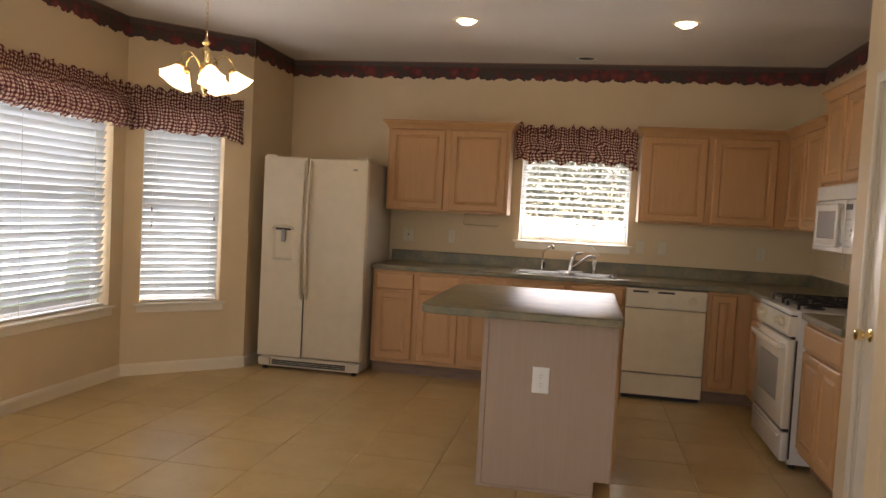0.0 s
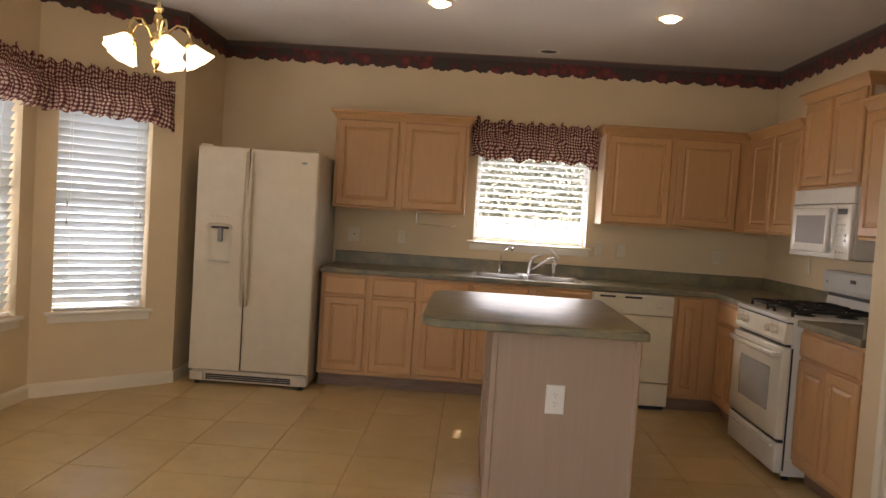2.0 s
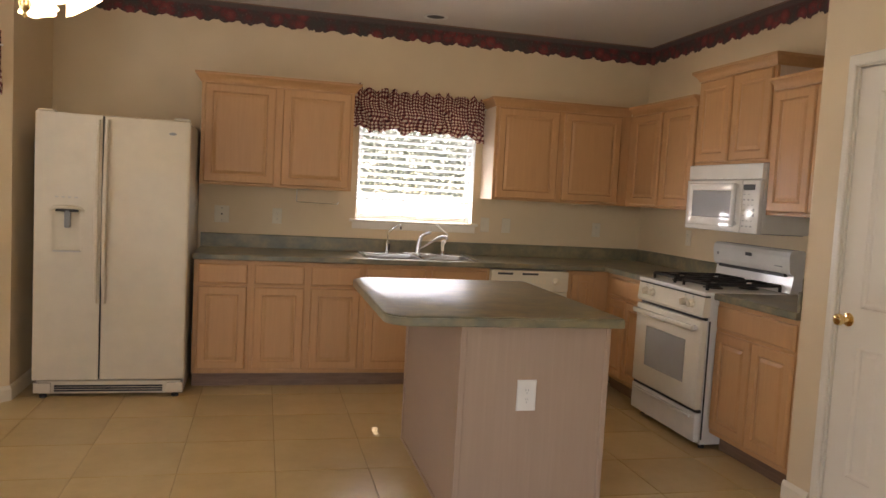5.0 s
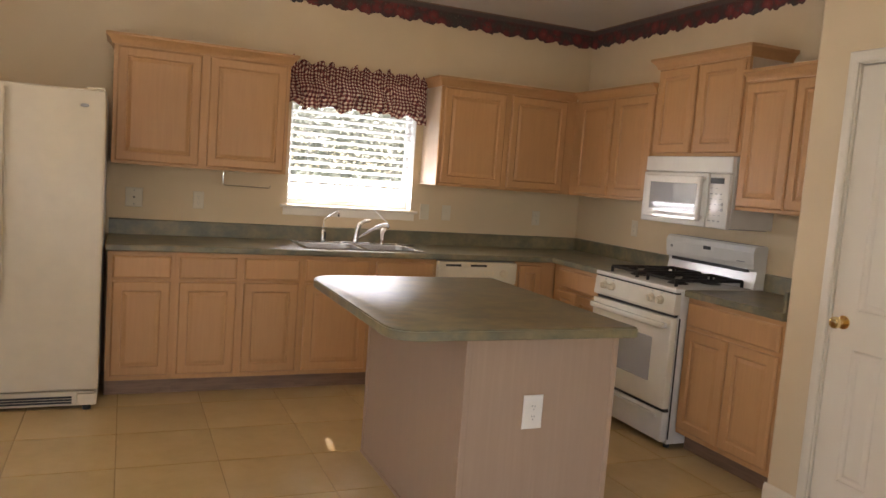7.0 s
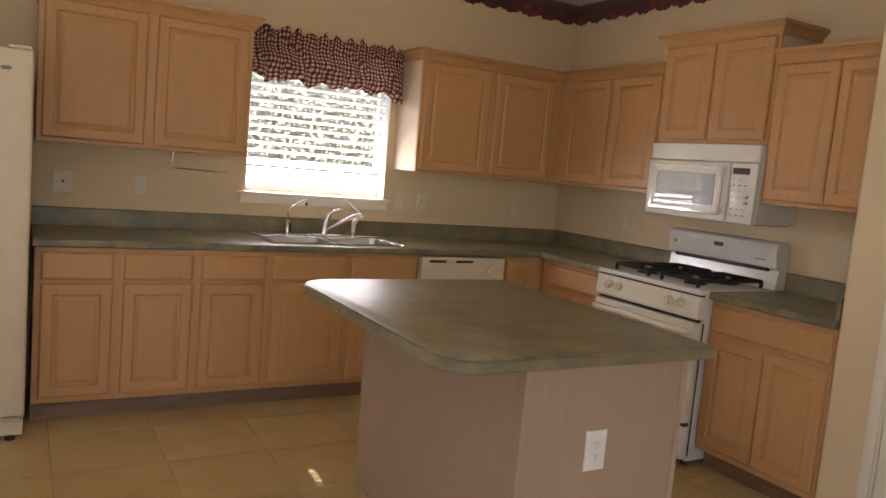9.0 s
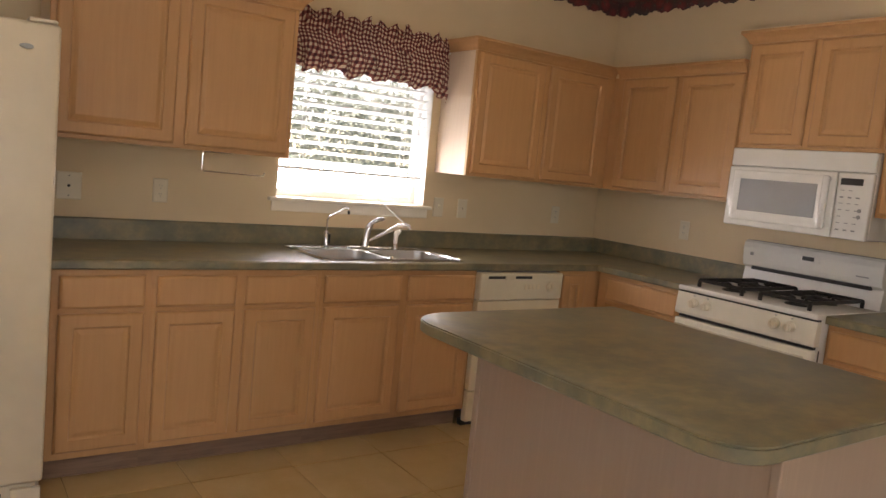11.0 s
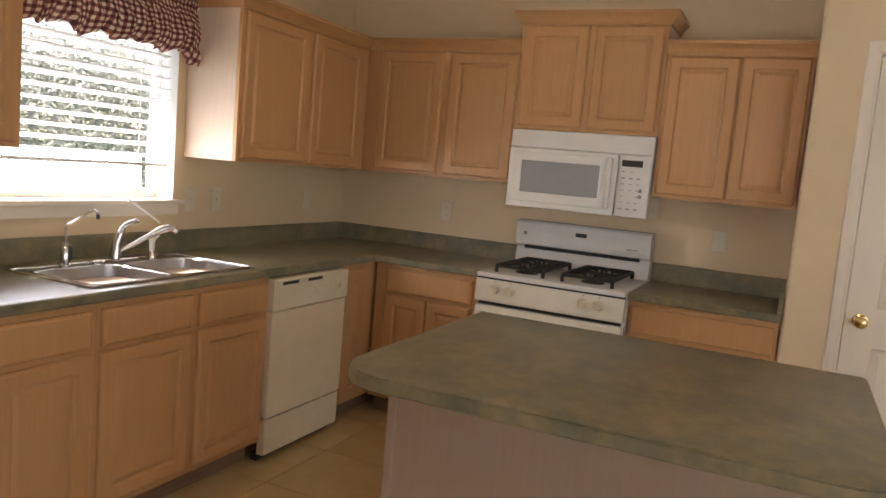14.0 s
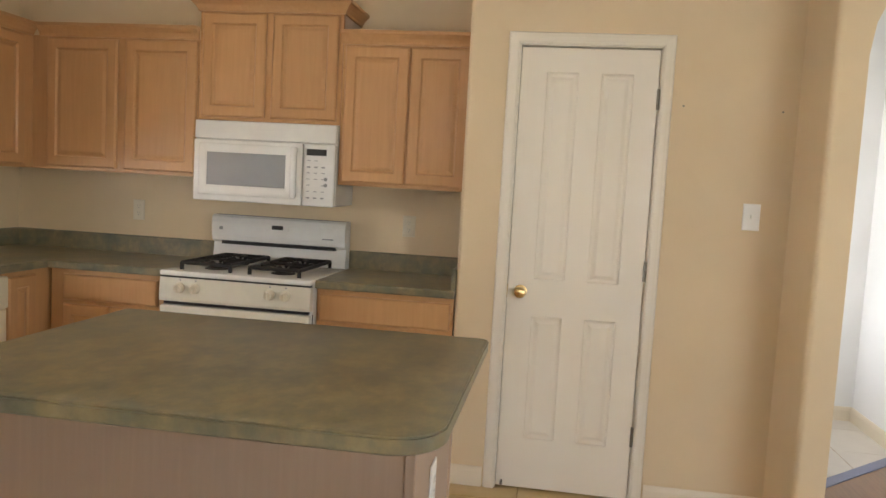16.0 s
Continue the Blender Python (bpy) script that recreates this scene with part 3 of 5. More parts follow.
blind(M_BAY_W @ pose(W1[0], 0, W1[1]), W1[2] - W1[0], W1[3] - W1[1] - 0.01, 0.004, "wide white slat blind lowered over the bay window", -58, 0.051, SAG[3:], False, BAYSLAT)
# unseen; mirrors window_2 and carries a small added fill lamp
window("unseen_window_4", M_BAY_S @ pose(0.2, 0, 0.56), 0.55, 1.43, "narrow bay window with cream sill")
# added opening for the southern fill lamp; nothing is seen here
window("unseen_window_5", pose(1.0, SOUTH, 0.4, 0, 0, 180), 3.2, 1.9, "unseen wide window added to light the room from behind")
# unseen window made only to hold the side fill lamp
window("unseen_window_7", pose(-2.65, SOUTH + 3.9, 0.35, 0, 0, 90), 1.6, 1.85, "unseen side window added to light range and pantry")
# unseen opening put in for the hall fill lamp
window("unseen_window_6", pose(2.1, 3.0, 0.6), 0.9, 1.55, "unseen window added to light the hall", depth=0.11)


def valance(name, path, z0, z1, label, seed):
    """Gathered gingham on a rod: ruffled heading, a tight rod pocket, a puffed skirt with an uneven hem."""
    b = bmesh.new()
    uvl = b.loops.layers.uv.new("UVMap")
    H = z1 - z0
    rows = [(0.0, 0.022), (0.025, 0.040), (0.08, 0.060), (0.16, 0.074), (0.26, 0.080), (0.36, 0.074), (0.46, 0.060), (0.56, 0.040), (0.64, 0.024), (0.70, 0.017), (0.75, 0.020), (0.80, 0.026), (0.86, 0.030), (0.93, 0.030), (1.0, 0.024)]
    cols = []
    s = 0.0
    for (ax, ay), (bx, by) in zip(path, path[1:]):
        L = math.hypot(bx - ax, by - ay)
        dx, dy = (bx - ax) / L, (by - ay) / L
        n = int(L / 0.008)
        for k in range(n + (1 if (bx, by) == path[-1] else 0)):
            q = L * k / n
            cols.append((ax + dx * q, ay + dy * q, dy, -dx, s + q))
        s += L
    S = s
    grid = []
    for x, y, nx, ny, w in cols:
        ph = 5.0 * noise.noise((w * 6, seed, 0))
        fold0 = 0.6 * math.sin(w * 118 + ph) + 0.8 * noise.noise((w * 26, seed, 0))
        heavy = noise.noise((w * 9, seed, 9))
        loops = abs(math.sin(w * math.pi / 0.088 + ph * 0.35))
        tail = max(0.0, 1 - (S - w) / 0.13)
        end = min(1.0, min(w, S - w) / 0.05)
        line = []
        for f, out in rows:
            skirt = max(0.0, 1 - f / 0.62)
            head = max(0.0, (f - 0.76) / 0.24)
            puff = math.sin(math.pi * min(1.0, f / 0.62)) if f < 0.62 else 0.0
            big = noise.noise((w * 11 + f * 2.0, f * 3.4 + seed, 2))
            crease = noise.noise((w * 30 - f * 3.0, f * 7.0 + seed, 6))
            fold = fold0 + 0.9 * crease
            o = out * (0.35 + 0.65 * end) + fold * (0.012 * skirt + 0.010 * puff + 0.004 + 0.013 * head) + (heavy * 0.022 + big * 0.050) * puff
            z = z0 + H * f
            z += skirt * (0.036 * heavy * skirt + 0.012 * fold0 + 0.020 * big) + head * (0.050 * loops * (0.75 + 0.8 * heavy) - 0.022) + 0.012 * crease * puff
            z -= tail * (0.055 * skirt + 0.020 * head)
            pinch = 0.016 * math.sin(w * 75 + seed + f * 4.0 + ph) * (skirt + 0.5 * head) + 0.012 * big * puff
            sx = nx * max(0.004, o) + ny * pinch
            sy = ny * max(0.004, o) - nx * pinch
            line.append((b.verts.new((x + sx, y + sy, z)), w * 1.55 + fold * 0.008 + big * 0.045 * puff, f * H * 1.35 + fold * 0.008 + 0.04 * big + 0.02 * heavy))
        grid.append(line)
    for A, B in zip(grid, grid[1:]):
        for i in range(len(rows) - 1):
            f = b.faces.new((A[i][0], B[i][0], B[i + 1][0], A[i + 1][0]))
            for lp, (_, u, v) in zip(f.loops, (A[i], B[i], B[i + 1], A[i + 1])):
                lp[uvl].uv = (u, v)
    ob = thing(name, Matrix(), label, "valance", "gingham valances")
    part("cloth", b, GINGHAM, ob, "", True)
    r = bmesh.new()
    zr = z0 + H * 0.73
    tube(r, [(p[0] + (0.012 if i else 0.0), p[1], zr) for i, p in enumerate(path)], 0.006, 6)
    part("curtain_rod", r, VINYL, ob)
    return ob


valance("valance", [(-0.565, YB - 0.055), (0.475, YB - 0.055)], 1.845, 2.15, "ruffled burgundy and white gingham valance over the sink window", 3.0)
valance("valance", [(-3.315, 3.72), (-3.315, 5.745), (-2.70, 6.36)], 1.875, 2.195, "ruffled burgundy and white gingham valance round the bay windows", 11.0)

# ---------------------------------------------------------------- cabinets


def slab(name, parent, x0, z0, x1, z1, profile=RAISED, y=0.0, material=None, label=""):
    b = rings_panel(bmesh.new(), x0, z0, x1, z1, [(i, d + y) for i, d in profile], back=y - 0.001)
    return part(name, b, material or CAB, parent, label)


def carcass(parent, w, d, z0, z1, toe=False):
    """A box body behind the front plane y=0, and its face frame: stiles and rails round the fronts."""
    part("body", boxed(0.0, 0.02, z0, w, d, z1), CABSIDE, parent)
    part("face_frame", boxed(0.0, 0.0, z0, w, 0.0195, z1, bevel=0.0015, seg=1), CAB, parent)
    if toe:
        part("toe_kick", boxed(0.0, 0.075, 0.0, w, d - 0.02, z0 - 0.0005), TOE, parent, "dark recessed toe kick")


def base_cabinet(m, w, fronts, label, d=0.60):
    """fronts: (x0, x1, has drawer above) for each door."""
    c = thing("base_cabinet", m, label, "base cabinet", "kitchen base cabinets")
    carcass(c, w, d, 0.105, 0.872, True)
    for kind, x0, x1 in fronts:
        if kind in ("both", "drawer"):
            slab("drawer_front", c, x0, 0.717, x1, 0.848, FLAT)
        if kind in ("both", "door"):
            slab("door", c, x0, 0.135, x1, 0.697)
        if kind == "tall":
            slab("door", c, x0, 0.135, x1, 0.850)
    return c


def wall_cabinet(m, w, z0, z1, doors, label, crown_path, d=0.318):
    c = thing("wall_cabinet", m, label, "wall cabinet", "kitchen wall cabinets")
    carcass(c, w, d, z0, z1)
    for x0, x1 in doors:
        slab("door", c, x0, z0 + 0.018, x1, z1 - 0.012)
    top = z1 - 0.004
    prof = ((0.0, top), (0.010, top), (0.013, top + 0.012), (0.024, top + 0.030), (0.040, top + 0.046), (0.046, top + 0.050), (0.046, top + 0.066), (0.0, top + 0.066))
    part("crown", sweep(bmesh.new(), crown_path, prof), CAB, c, "stepped crown moulding")
    return c


BF, UF = 6.65, 6.94       # face frames of the sink run
base_cabinet(pose(-1.625, BF, 0), 0.372, [("both", 0.028, 0.345)], "pickled maple base cabinet with one drawer and one raised-panel door")
base_cabinet(pose(-1.253, BF, 0), 0.758, [("both", 0.020, 0.352), ("both", 0.396, 0.735)], "pickled maple base cabinet with two drawers above two doors")
base_cabinet(pose(-0.495, BF, 0), 0.915, [("both", 0.020, 0.440), ("both", 0.484, 0.895)], "pickled maple sink base cabinet with two doors")
base_cabinet(pose(1.026, BF, 0), 0.884, [("tall", 0.030, 0.215)], "narrow pickled maple corner cabinet beside the dishwasher", 0.608)
RM = lambda x, y: pose(x, y, 0, 0, 0, -90)
base_cabinet(RM(1.35, 6.63), 0.635, [("drawer", 0.075, 0.590), ("door", 0.075, 0.325), ("door", 0.330, 0.590)], "pickled maple corner base cabinet with drawer and two doors", 0.558)
base_cabinet(RM(1.35, 5.222), 0.666, [("drawer", 0.014, 0.650), ("door", 0.014, 0.330), ("door", 0.336, 0.650)], "pickled maple base cabinet beside the range with one wide drawer", 0.558)

U0, U1 = 1.372, 2.078
wall_cabinet(pose(-1.630, UF, 0), 1.050, U0, U1, [(0.022, 0.500), (0.548, 1.028)], "pickled maple double wall cabinet next to the fridge", [(0.0, 0.318), (0.0, 0.0), (1.05, 0.0), (1.05, 0.318)])
wall_cabinet(pose(0.490, UF, 0), 1.418, U0, U1, [(0.022, 0.510), (0.556, 1.032)], "pickled maple corner wall cabinet beside the sink window", [(0.0, 0.318), (0.0, 0.0), (1.105, 0.0)])
wall_cabinet(RM(1.60, 6.938), 0.952, U0, U1, [(0.095, 0.500), (0.545, 0.945)], "pickled maple double wall cabinet on the range wall", [(0.045, 0.0), (0.952, 0.0)], 0.308)
wall_cabinet(RM(1.60, 5.984), 0.762, 1.672, 2.225, [(0.020, 0.362), (0.396, 0.742)], "short raised pickled maple cabinet above the microwave", [(0.0, 0.308), (0.0, 0.0), (0.762, 0.0), (0.762, 0.308)], 0.308)
wall_cabinet(RM(1.60, 5.220), 0.664, U0, U1, [(0.018, 0.344), (0.352, 0.650)], "pickled maple double wall cabinet beside the pantry", [(0.0, 0.0), (0.664, 0.0)], 0.308)

# worktop in one piece round the corner, with the sink cut-out, and its upstands
SX0, SX1, SY0, SY1 = -0.488, 0.348, 6.680, 7.140


CT0, CT1 = 0.876, 0.914
FY, FX = 6.625, 1.315
wt = thing("countertop", Matrix(), "green-grey mottled laminate L-shaped countertop with backsplash", "countertop")
b = bmesh.new()
e = 0.012
for p in ((-1.635, FY + e, SX0 + 0.02, YB), (SX1 - 0.02, FY + e, FX + e, YB), (SX0 + 0.02, FY + e, SX1 - 0.02, SY0 + 0.02), (SX0 + 0.02, SY1 - 0.02, SX1 - 0.02, YB), (FX + e, 5.988, XR, YB)):
    part("slab", boxed(p[0], p[1], CT0, p[2], p[3], CT1), LAMINATE, wt)
nose = ((0.0, CT0), (0.008, CT0), (0.0115, CT0 + 0.005), (0.0115, CT1 - 0.008), (0.008, CT1 - 0.002), (0.0, CT1))
part("front_edge", sweep(bmesh.new(), [(-1.635, FY + e), (FX + e, FY + e), (FX + e, 5.988)], nose), LAMINATE, wt, "rolled front edge")
splash = ((0.0, CT1 - 0.001), (0.020, CT1 - 0.001), (0.020, CT1 + 0.094), (0.014, CT1 + 0.100), (0.0, CT1 + 0.100))
part("backsplash", sweep(bmesh.new(), [(-1.635, YB - 0.0), (XR, YB), (XR, 5.988)], splash), LAMINATE, wt, "low laminate upstand")
wt = thing("countertop", Matrix(), "short green-grey laminate countertop between range and pantry", "countertop")
part("slab", boxed(FX + e, 4.552, CT0, XR, 5.222, CT1), LAMINATE, wt)
part("front_edge", sweep(bmesh.new(), [(FX + e, 5.222), (FX + e, 4.552)], nose), LAMINATE, wt, "rolled front edge")
part("backsplash", sweep(bmesh.new(), [(XR, 5.222), (XR, 4.552), (FX + 0.02, 4.552)], splash), LAMINATE, wt, "low laminate upstand")

# island
isl = thing("kitchen_island", Matrix(), "pinkish beige panelled kitchen island with seating overhang", "kitchen island")
IX0, IX1, IY0, IY1 = -0.385, 0.270, 4.400, 5.55
b = bmesh.new()
box(b, IX0, IY0, 0.0, IX1 - 0.075, IY1, 0.872)
box(b, IX1 - 0.0751, IY0, 0.085, IX1, IY1, 0.872)
part("body", b, ISLP, isl)
for (x0, y0, x1, y1) in ((IX0 - 0.006, IY0 - 0.006, IX0 + 0.022, IY0 + 0.022), (IX0 - 0.006, IY1 - 0.022, IX0 + 0.022, IY1 + 0.006), (IX1 - 0.018, IY0 - 0.006, IX1 + 0.006, IY0 + 0.020)):
    part("corner_bead", boxed(x0, y0, 0.001 if x0 < 0 else 0.085, x1, y1, 0.8715, bevel=0.004), ISLP, isl, "corner moulding strip")
b = bmesh.new()
box(b, IX0 - 0.010, IY0 - 0.010, 0.0, IX1 - 0.078, IY0 - 0.0005, 0.018, bevel=0.004)
box(b, IX0 - 0.010, IY0, 0.0, IX0 - 0.0005, IY1, 0.018, bevel=0.004)
part("shoe_moulding", b, ISLP, isl)
for k in range(3):
    y0 = IY0 + 0.03 + k * 0.37
    o = slab("door", isl, y0, 0.135, y0 + 0.345, 0.692)
    o.matrix_basis = pose(IX1, 0, 0, 0, 0, 90)
    o = slab("drawer_front", isl, y0, 0.722, y0 + 0.345, 0.850, FLAT)
    o.matrix_basis = pose(IX1, 0, 0, 0, 0, 90)
top = thing("island_countertop", Matrix(), "green-grey mottled laminate island top with clipped rounded corners", "countertop")
TX0, TX1, TY0, TY1 = -0.716, 0.290, 4.295, 5.560


def top_outline(i):
    """The top's plan inset by i: the overhang's two corners are clipped and rounded."""
    x0, x1, y0, y1, c, d = TX0 + i, TX1 - i, TY0 + i, TY1 - i, 0.105, 0.135
    pts = []
    for px, py, ux, uy, vx, vy, q in ((x0, y0, 0, 1, 1, 0, c), (x1, y0, -1, 0, 0, 1, 0.018), (x1, y1, 0, -1, -1, 0, 0.018), (x0, y1, 1, 0, 0, -1, d)):
        a, e2 = Vector((px + ux * q, py + uy * q)), Vector((px + vx * q, py + vy * q))
        k = Vector((px, py)).lerp((a + e2) / 2, 0.22 if q > 0.1 else 0.0)
        for n in range(9):
            t = n / 8
            p = a.lerp(k, t).lerp(k.lerp(e2, t), t)
            pts.append((p.x, p.y))
    return pts


part("slab", layered(bmesh.new(), ((top_outline(0.004), 0.906), (top_outline(0.003), 0.911), (top_outline(0.009), 0.914))), LAMINATE, top, "", True)
part("edge_band", layered(bmesh.new(), ((top_outline(0.004), 0.8725), (top_outline(0.0), 0.877), (top_outline(0.0), 0.9055))), LAMINATE, top, "laminate edge band", True)

# ---------------------------------------------------------------- electrical plates


def plate(name, m, w, h, kind, label, skin=None):
    """A cover plate on a wall: local x across, z up, facing -y."""
    p = thing(name, m, label, "outlet" if kind == "outlet" else "switch", "wall plates")
    part("cover", rings_panel(bmesh.new(), -w / 2, -h / 2, w / 2, h / 2, ((0, -0.002), (0.002, -0.005), (0.006, -0.006)), back=-0.0005), skin or PLATE, p)
    if kind == "outlet":
        for z in (-0.020, 0.020):
            r = part("receptacle", lathe(bmesh.new(), ((0.0165, -0.0062), (0.0165, -0.0078), (0.0155, -0.0082)), (0, 0, z), 16, "Y", (1.0, 0.82)), skin or PLATE, p)
            sl = bmesh.new()
            box(sl, -0.0065, -0.0092, z + 0.001, -0.0045, -0.0081, z + 0.008)
            box(sl, 0.0045, -0.0092, z + 0.001, 0.0065, -0.0081, z + 0.007)
            box(sl, -0.002, -0.0092, z - 0.010, 0.002, -0.0081, z - 0.006)
            part("slot", sl, PRINT, r)
    elif kind == "jack":
        part("jack", lathe(bmesh.new(), ((0.007, -0.006), (0.006, -0.010), (0.003, -0.011)), (0, 0, 0), 10, "Y"), DARK, p)
        for z in (-0.045, 0.045):
            part("screw", lathe(bmesh.new(), ((0.004, -0.006), (0.003, -0.0075)), (0, 0, z), 8, "Y"), HINGE, p)
    else:
        for k in range(int(kind)):
            x = (k - (int(kind) - 1) / 2) * 0.046
            t = boxed(x - 0.005, -0.017, -0.006, x + 0.005, -0.0062, 0.012, bevel=0.002)
            part("toggle", t, skin or PLATE, p)
    return p


plate("outlet", pose(-0.092, IY0 - 0.001, 0.568), 0.085, 0.132, "outlet", "white duplex outlet on the island end panel")
plate("jack_plate", pose(-1.49, YB, 1.155), 0.105, 0.125, "jack", "cream phone jack plate on the wall above the counter", PLATE2)
plate("outlet", pose(-1.09, YB, 1.158), 0.07, 0.115, "outlet", "cream duplex outlet above the counter", PLATE2)
plate("light_switch", pose(0.545, YB, 1.162), 0.072, 0.116, "1", "cream light switch beside the sink window", PLATE2)
plate("light_switch", pose(0.725, YB, 1.163), 0.072, 0.116, "1", "cream light switch on the sink wall", PLATE2)
plate("outlet", pose(1.516, YB, 1.160), 0.07, 0.115, "outlet", "cream duplex outlet near the corner of the counter", PLATE2)
plate("outlet", RM(XR, 6.49) @ pose(0, 0, 1.163), 0.07, 0.115, "outlet", "cream duplex outlet between corner and range", PLATE2)
plate("outlet", RM(XR, 4.90) @ pose(0, 0, 1.166), 0.07, 0.115, "outlet", "cream duplex outlet between range and pantry", PLATE2)
plate("light_switch", RM(PX, 3.275) @ pose(0, 0, 1.335), 0.072, 0.116, "1", "white light switch on the pantry wall")

# ---------------------------------------------------------------- sink and taps
sink = thing("kitchen_sink", Matrix(), "stainless steel double bowl drop-in sink", "sink")
SM = (SX0 + SX1) / 2 + 0.01
b = bmesh.new()
RZ = CT1 + 0.0015
for p in ((SX0, SY0, SX1, SY0 + 0.035), (SX0, SY1 - 0.085, SX1, SY1), (SX0, SY0 + 0.035, SX0 + 0.035, SY1 - 0.085), (SX1 - 0.035, SY0 + 0.035, SX1, SY1 - 0.085), (SM - 0.018, SY0 + 0.035, SM + 0.018, SY1 - 0.085)):
    box(b, p[0], p[1], RZ, p[2], p[3], RZ + 0.004)
part("rim", b, RIMSTEEL, sink, "bright flat rim")
part("raised_bead", tube(bmesh.new(), [(x, y, RZ + 0.003) for x, y in rounded_rect(SX0 + 0.004, SY0 + 0.004, SX1 - 0.004, SY1 - 0.004, 0.025)] + [(SX0 + 0.004, SY0 + 0.029, RZ + 0.003)], 0.0045, 6), CHROME, sink)
for x0, x1 in ((SX0 + 0.035, SM - 0.018), (SM + 0.018, SX1 - 0.035)):
    b = bmesh.new()
    y0, y1 = SY0 + 0.035, SY1 - 0.085
    outs = [(rounded_rect(x0 - 0.003, y0 - 0.003, x1 + 0.003, y1 + 0.003, 0.05), RZ + 0.0045), (rounded_rect(x0 + 0.004, y0 + 0.004, x1 - 0.004, y1 - 0.004, 0.05), RZ), (rounded_rect(x0 + 0.012, y0 + 0.012, x1 - 0.012, y1 - 0.012, 0.08), 0.77), (rounded_rect(x0 + 0.045, y0 + 0.045, x1 - 0.045, y1 - 0.045, 0.075), 0.745)]
    rings = [[b.verts.new((x, y, z)) for x, y in pts] for pts, z in outs]
    n = len(rings[0])
    for A, B in zip(rings, rings[1:]):
        for k in range(n):
            b.faces.new((A[k], A[(k + 1) % n], B[(k + 1) % n], B[k]))
    b.faces.new(rings[-1])
    bowl = part("bowl", b, STEEL, sink, "", True)
    part("drain", lathe(bmesh.new(), ((0.043, 0.7455), (0.040, 0.749), (0.020, 0.747)), ((x0 + x1) / 2, (y0 + y1) / 2, 0), 18), CHROME, bowl, "", True)

DK = RZ + 0.0045     # deck height
fa = thing("kitchen_faucet", pose(-0.03, 7.100, DK), "chrome single-lever kitchen faucet on the sink deck", "faucet")
part("deck_plate", layered(bmesh.new(), ((rounded_rect(-0.12, -0.026, 0.12, 0.026, 0.025), 0.0), (rounded_rect(-0.12, -0.026, 0.12, 0.026, 0.025), 0.008), (rounded_rect(-0.112, -0.020, 0.112, 0.020, 0.019), 0.013))), CHROME, fa, "", True)
part("body", tube(bmesh.new(), [(0, 0, 0.012), (0.003, 0, 0.05), (0.008, -0.002, 0.085), (0.015, -0.005, 0.115), (0.024, -0.008, 0.136), (0.030, -0.010, 0.142)], [0.024, 0.022, 0.020, 0.019, 0.016, 0.008], 16), CHROME, fa, "", True)
part("spout", tube(bmesh.new(), [(0.012, -0.008, 0.040), (0.060, -0.045, 0.076), (0.105, -0.078, 0.112), (0.145, -0.105, 0.138), (0.172, -0.122, 0.148), (0.190, -0.134, 0.144), (0.198, -0.140, 0.128)], [0.009, 0.010, 0.012, 0.0155, 0.0155, 0.014, 0.011], 14), CHROME, fa, "", True)
part("lever", tube(bmesh.new(), [(0.018, -0.006, 0.130), (0.036, -0.012, 0.150), (0.060, -0.018, 0.162), (0.088, -0.022, 0.168), (0.098, -0.024, 0.167)], [0.010, 0.011, 0.012, 0.011, 0.005], 10), CHROME, fa, "", True)
ft = thing("filter_tap", pose(-0.265, 7.104, DK), "slim chrome water filter tap with a black side grip", "faucet")
part("base", lathe(bmesh.new(), ((0.023, 0), (0.023, 0.006), (0.017, 0.010), (0.017, 0.078), (0.010, 0.090)), (0, 0, 0), 16), CHROME, ft, "chrome tap body", True)
part("grip", tube(bmesh.new(), [(0.010, -0.013, 0.022), (0.010, -0.014, 0.074)], [0.0085, 0.0095], 10), DARK, ft, "black side grip", True)
part("spout", tube(bmesh.new(), [(0, 0, 0.085), (0, 0, 0.148), (0.006, -0.005, 0.164), (0.066, -0.054, 0.217), (0.076, -0.062, 0.222), (0.084, -0.069, 0.220), (0.087, -0.073, 0.205)], 0.0055, 8), CHROME, ft, "", True)
part("nozzle", tube(bmesh.new(), [(0.085, -0.072, 0.207), (0.086, -0.073, 0.188)], 0.007, 8), DARK, ft)
part("lever", tube(bmesh.new(), [(0.0, -0.012, 0.075), (0.0, -0.030, 0.082)], [0.005, 0.004], 8), CHROME, ft, "", True)
sp = thing("side_sprayer", pose(0.168, 7.102, DK), "white side sprayer standing on the sink deck", "sprayer")
part("collar", lathe(bmesh.new(), ((0.021, 0), (0.021, 0.006), (0.014, 0.020), (0.012, 0.03)), (0, 0, 0), 14), CHROME, sp, "chrome collar", True)
part("head", tube(bmesh.new(), [(0, 0, 0.028), (0, 0, 0.06), (-0.002, -0.004, 0.085), (0.004, -0.016, 0.104), (0.008, -0.026, 0.108)], [0.011, 0.012, 0.015, 0.016, 0.012], 12), PLATE, sp, "", True)
wand = thing("blind_wand", Matrix(), "clear plastic blind tilt wand leaning off the sill", "blind wand")
part("rod", tube(bmesh.new(), [(0.085, 7.20, 1.19), (0.135, 7.165, 1.145), (0.205, 7.10, 1.075)], 0.0042, 6), VINYL, wand)
tr = thing("paper_towel_holder", pose(-0.80, 7.05, 0), "bent wire paper towel holder under the wall cabinet", "towel holder")
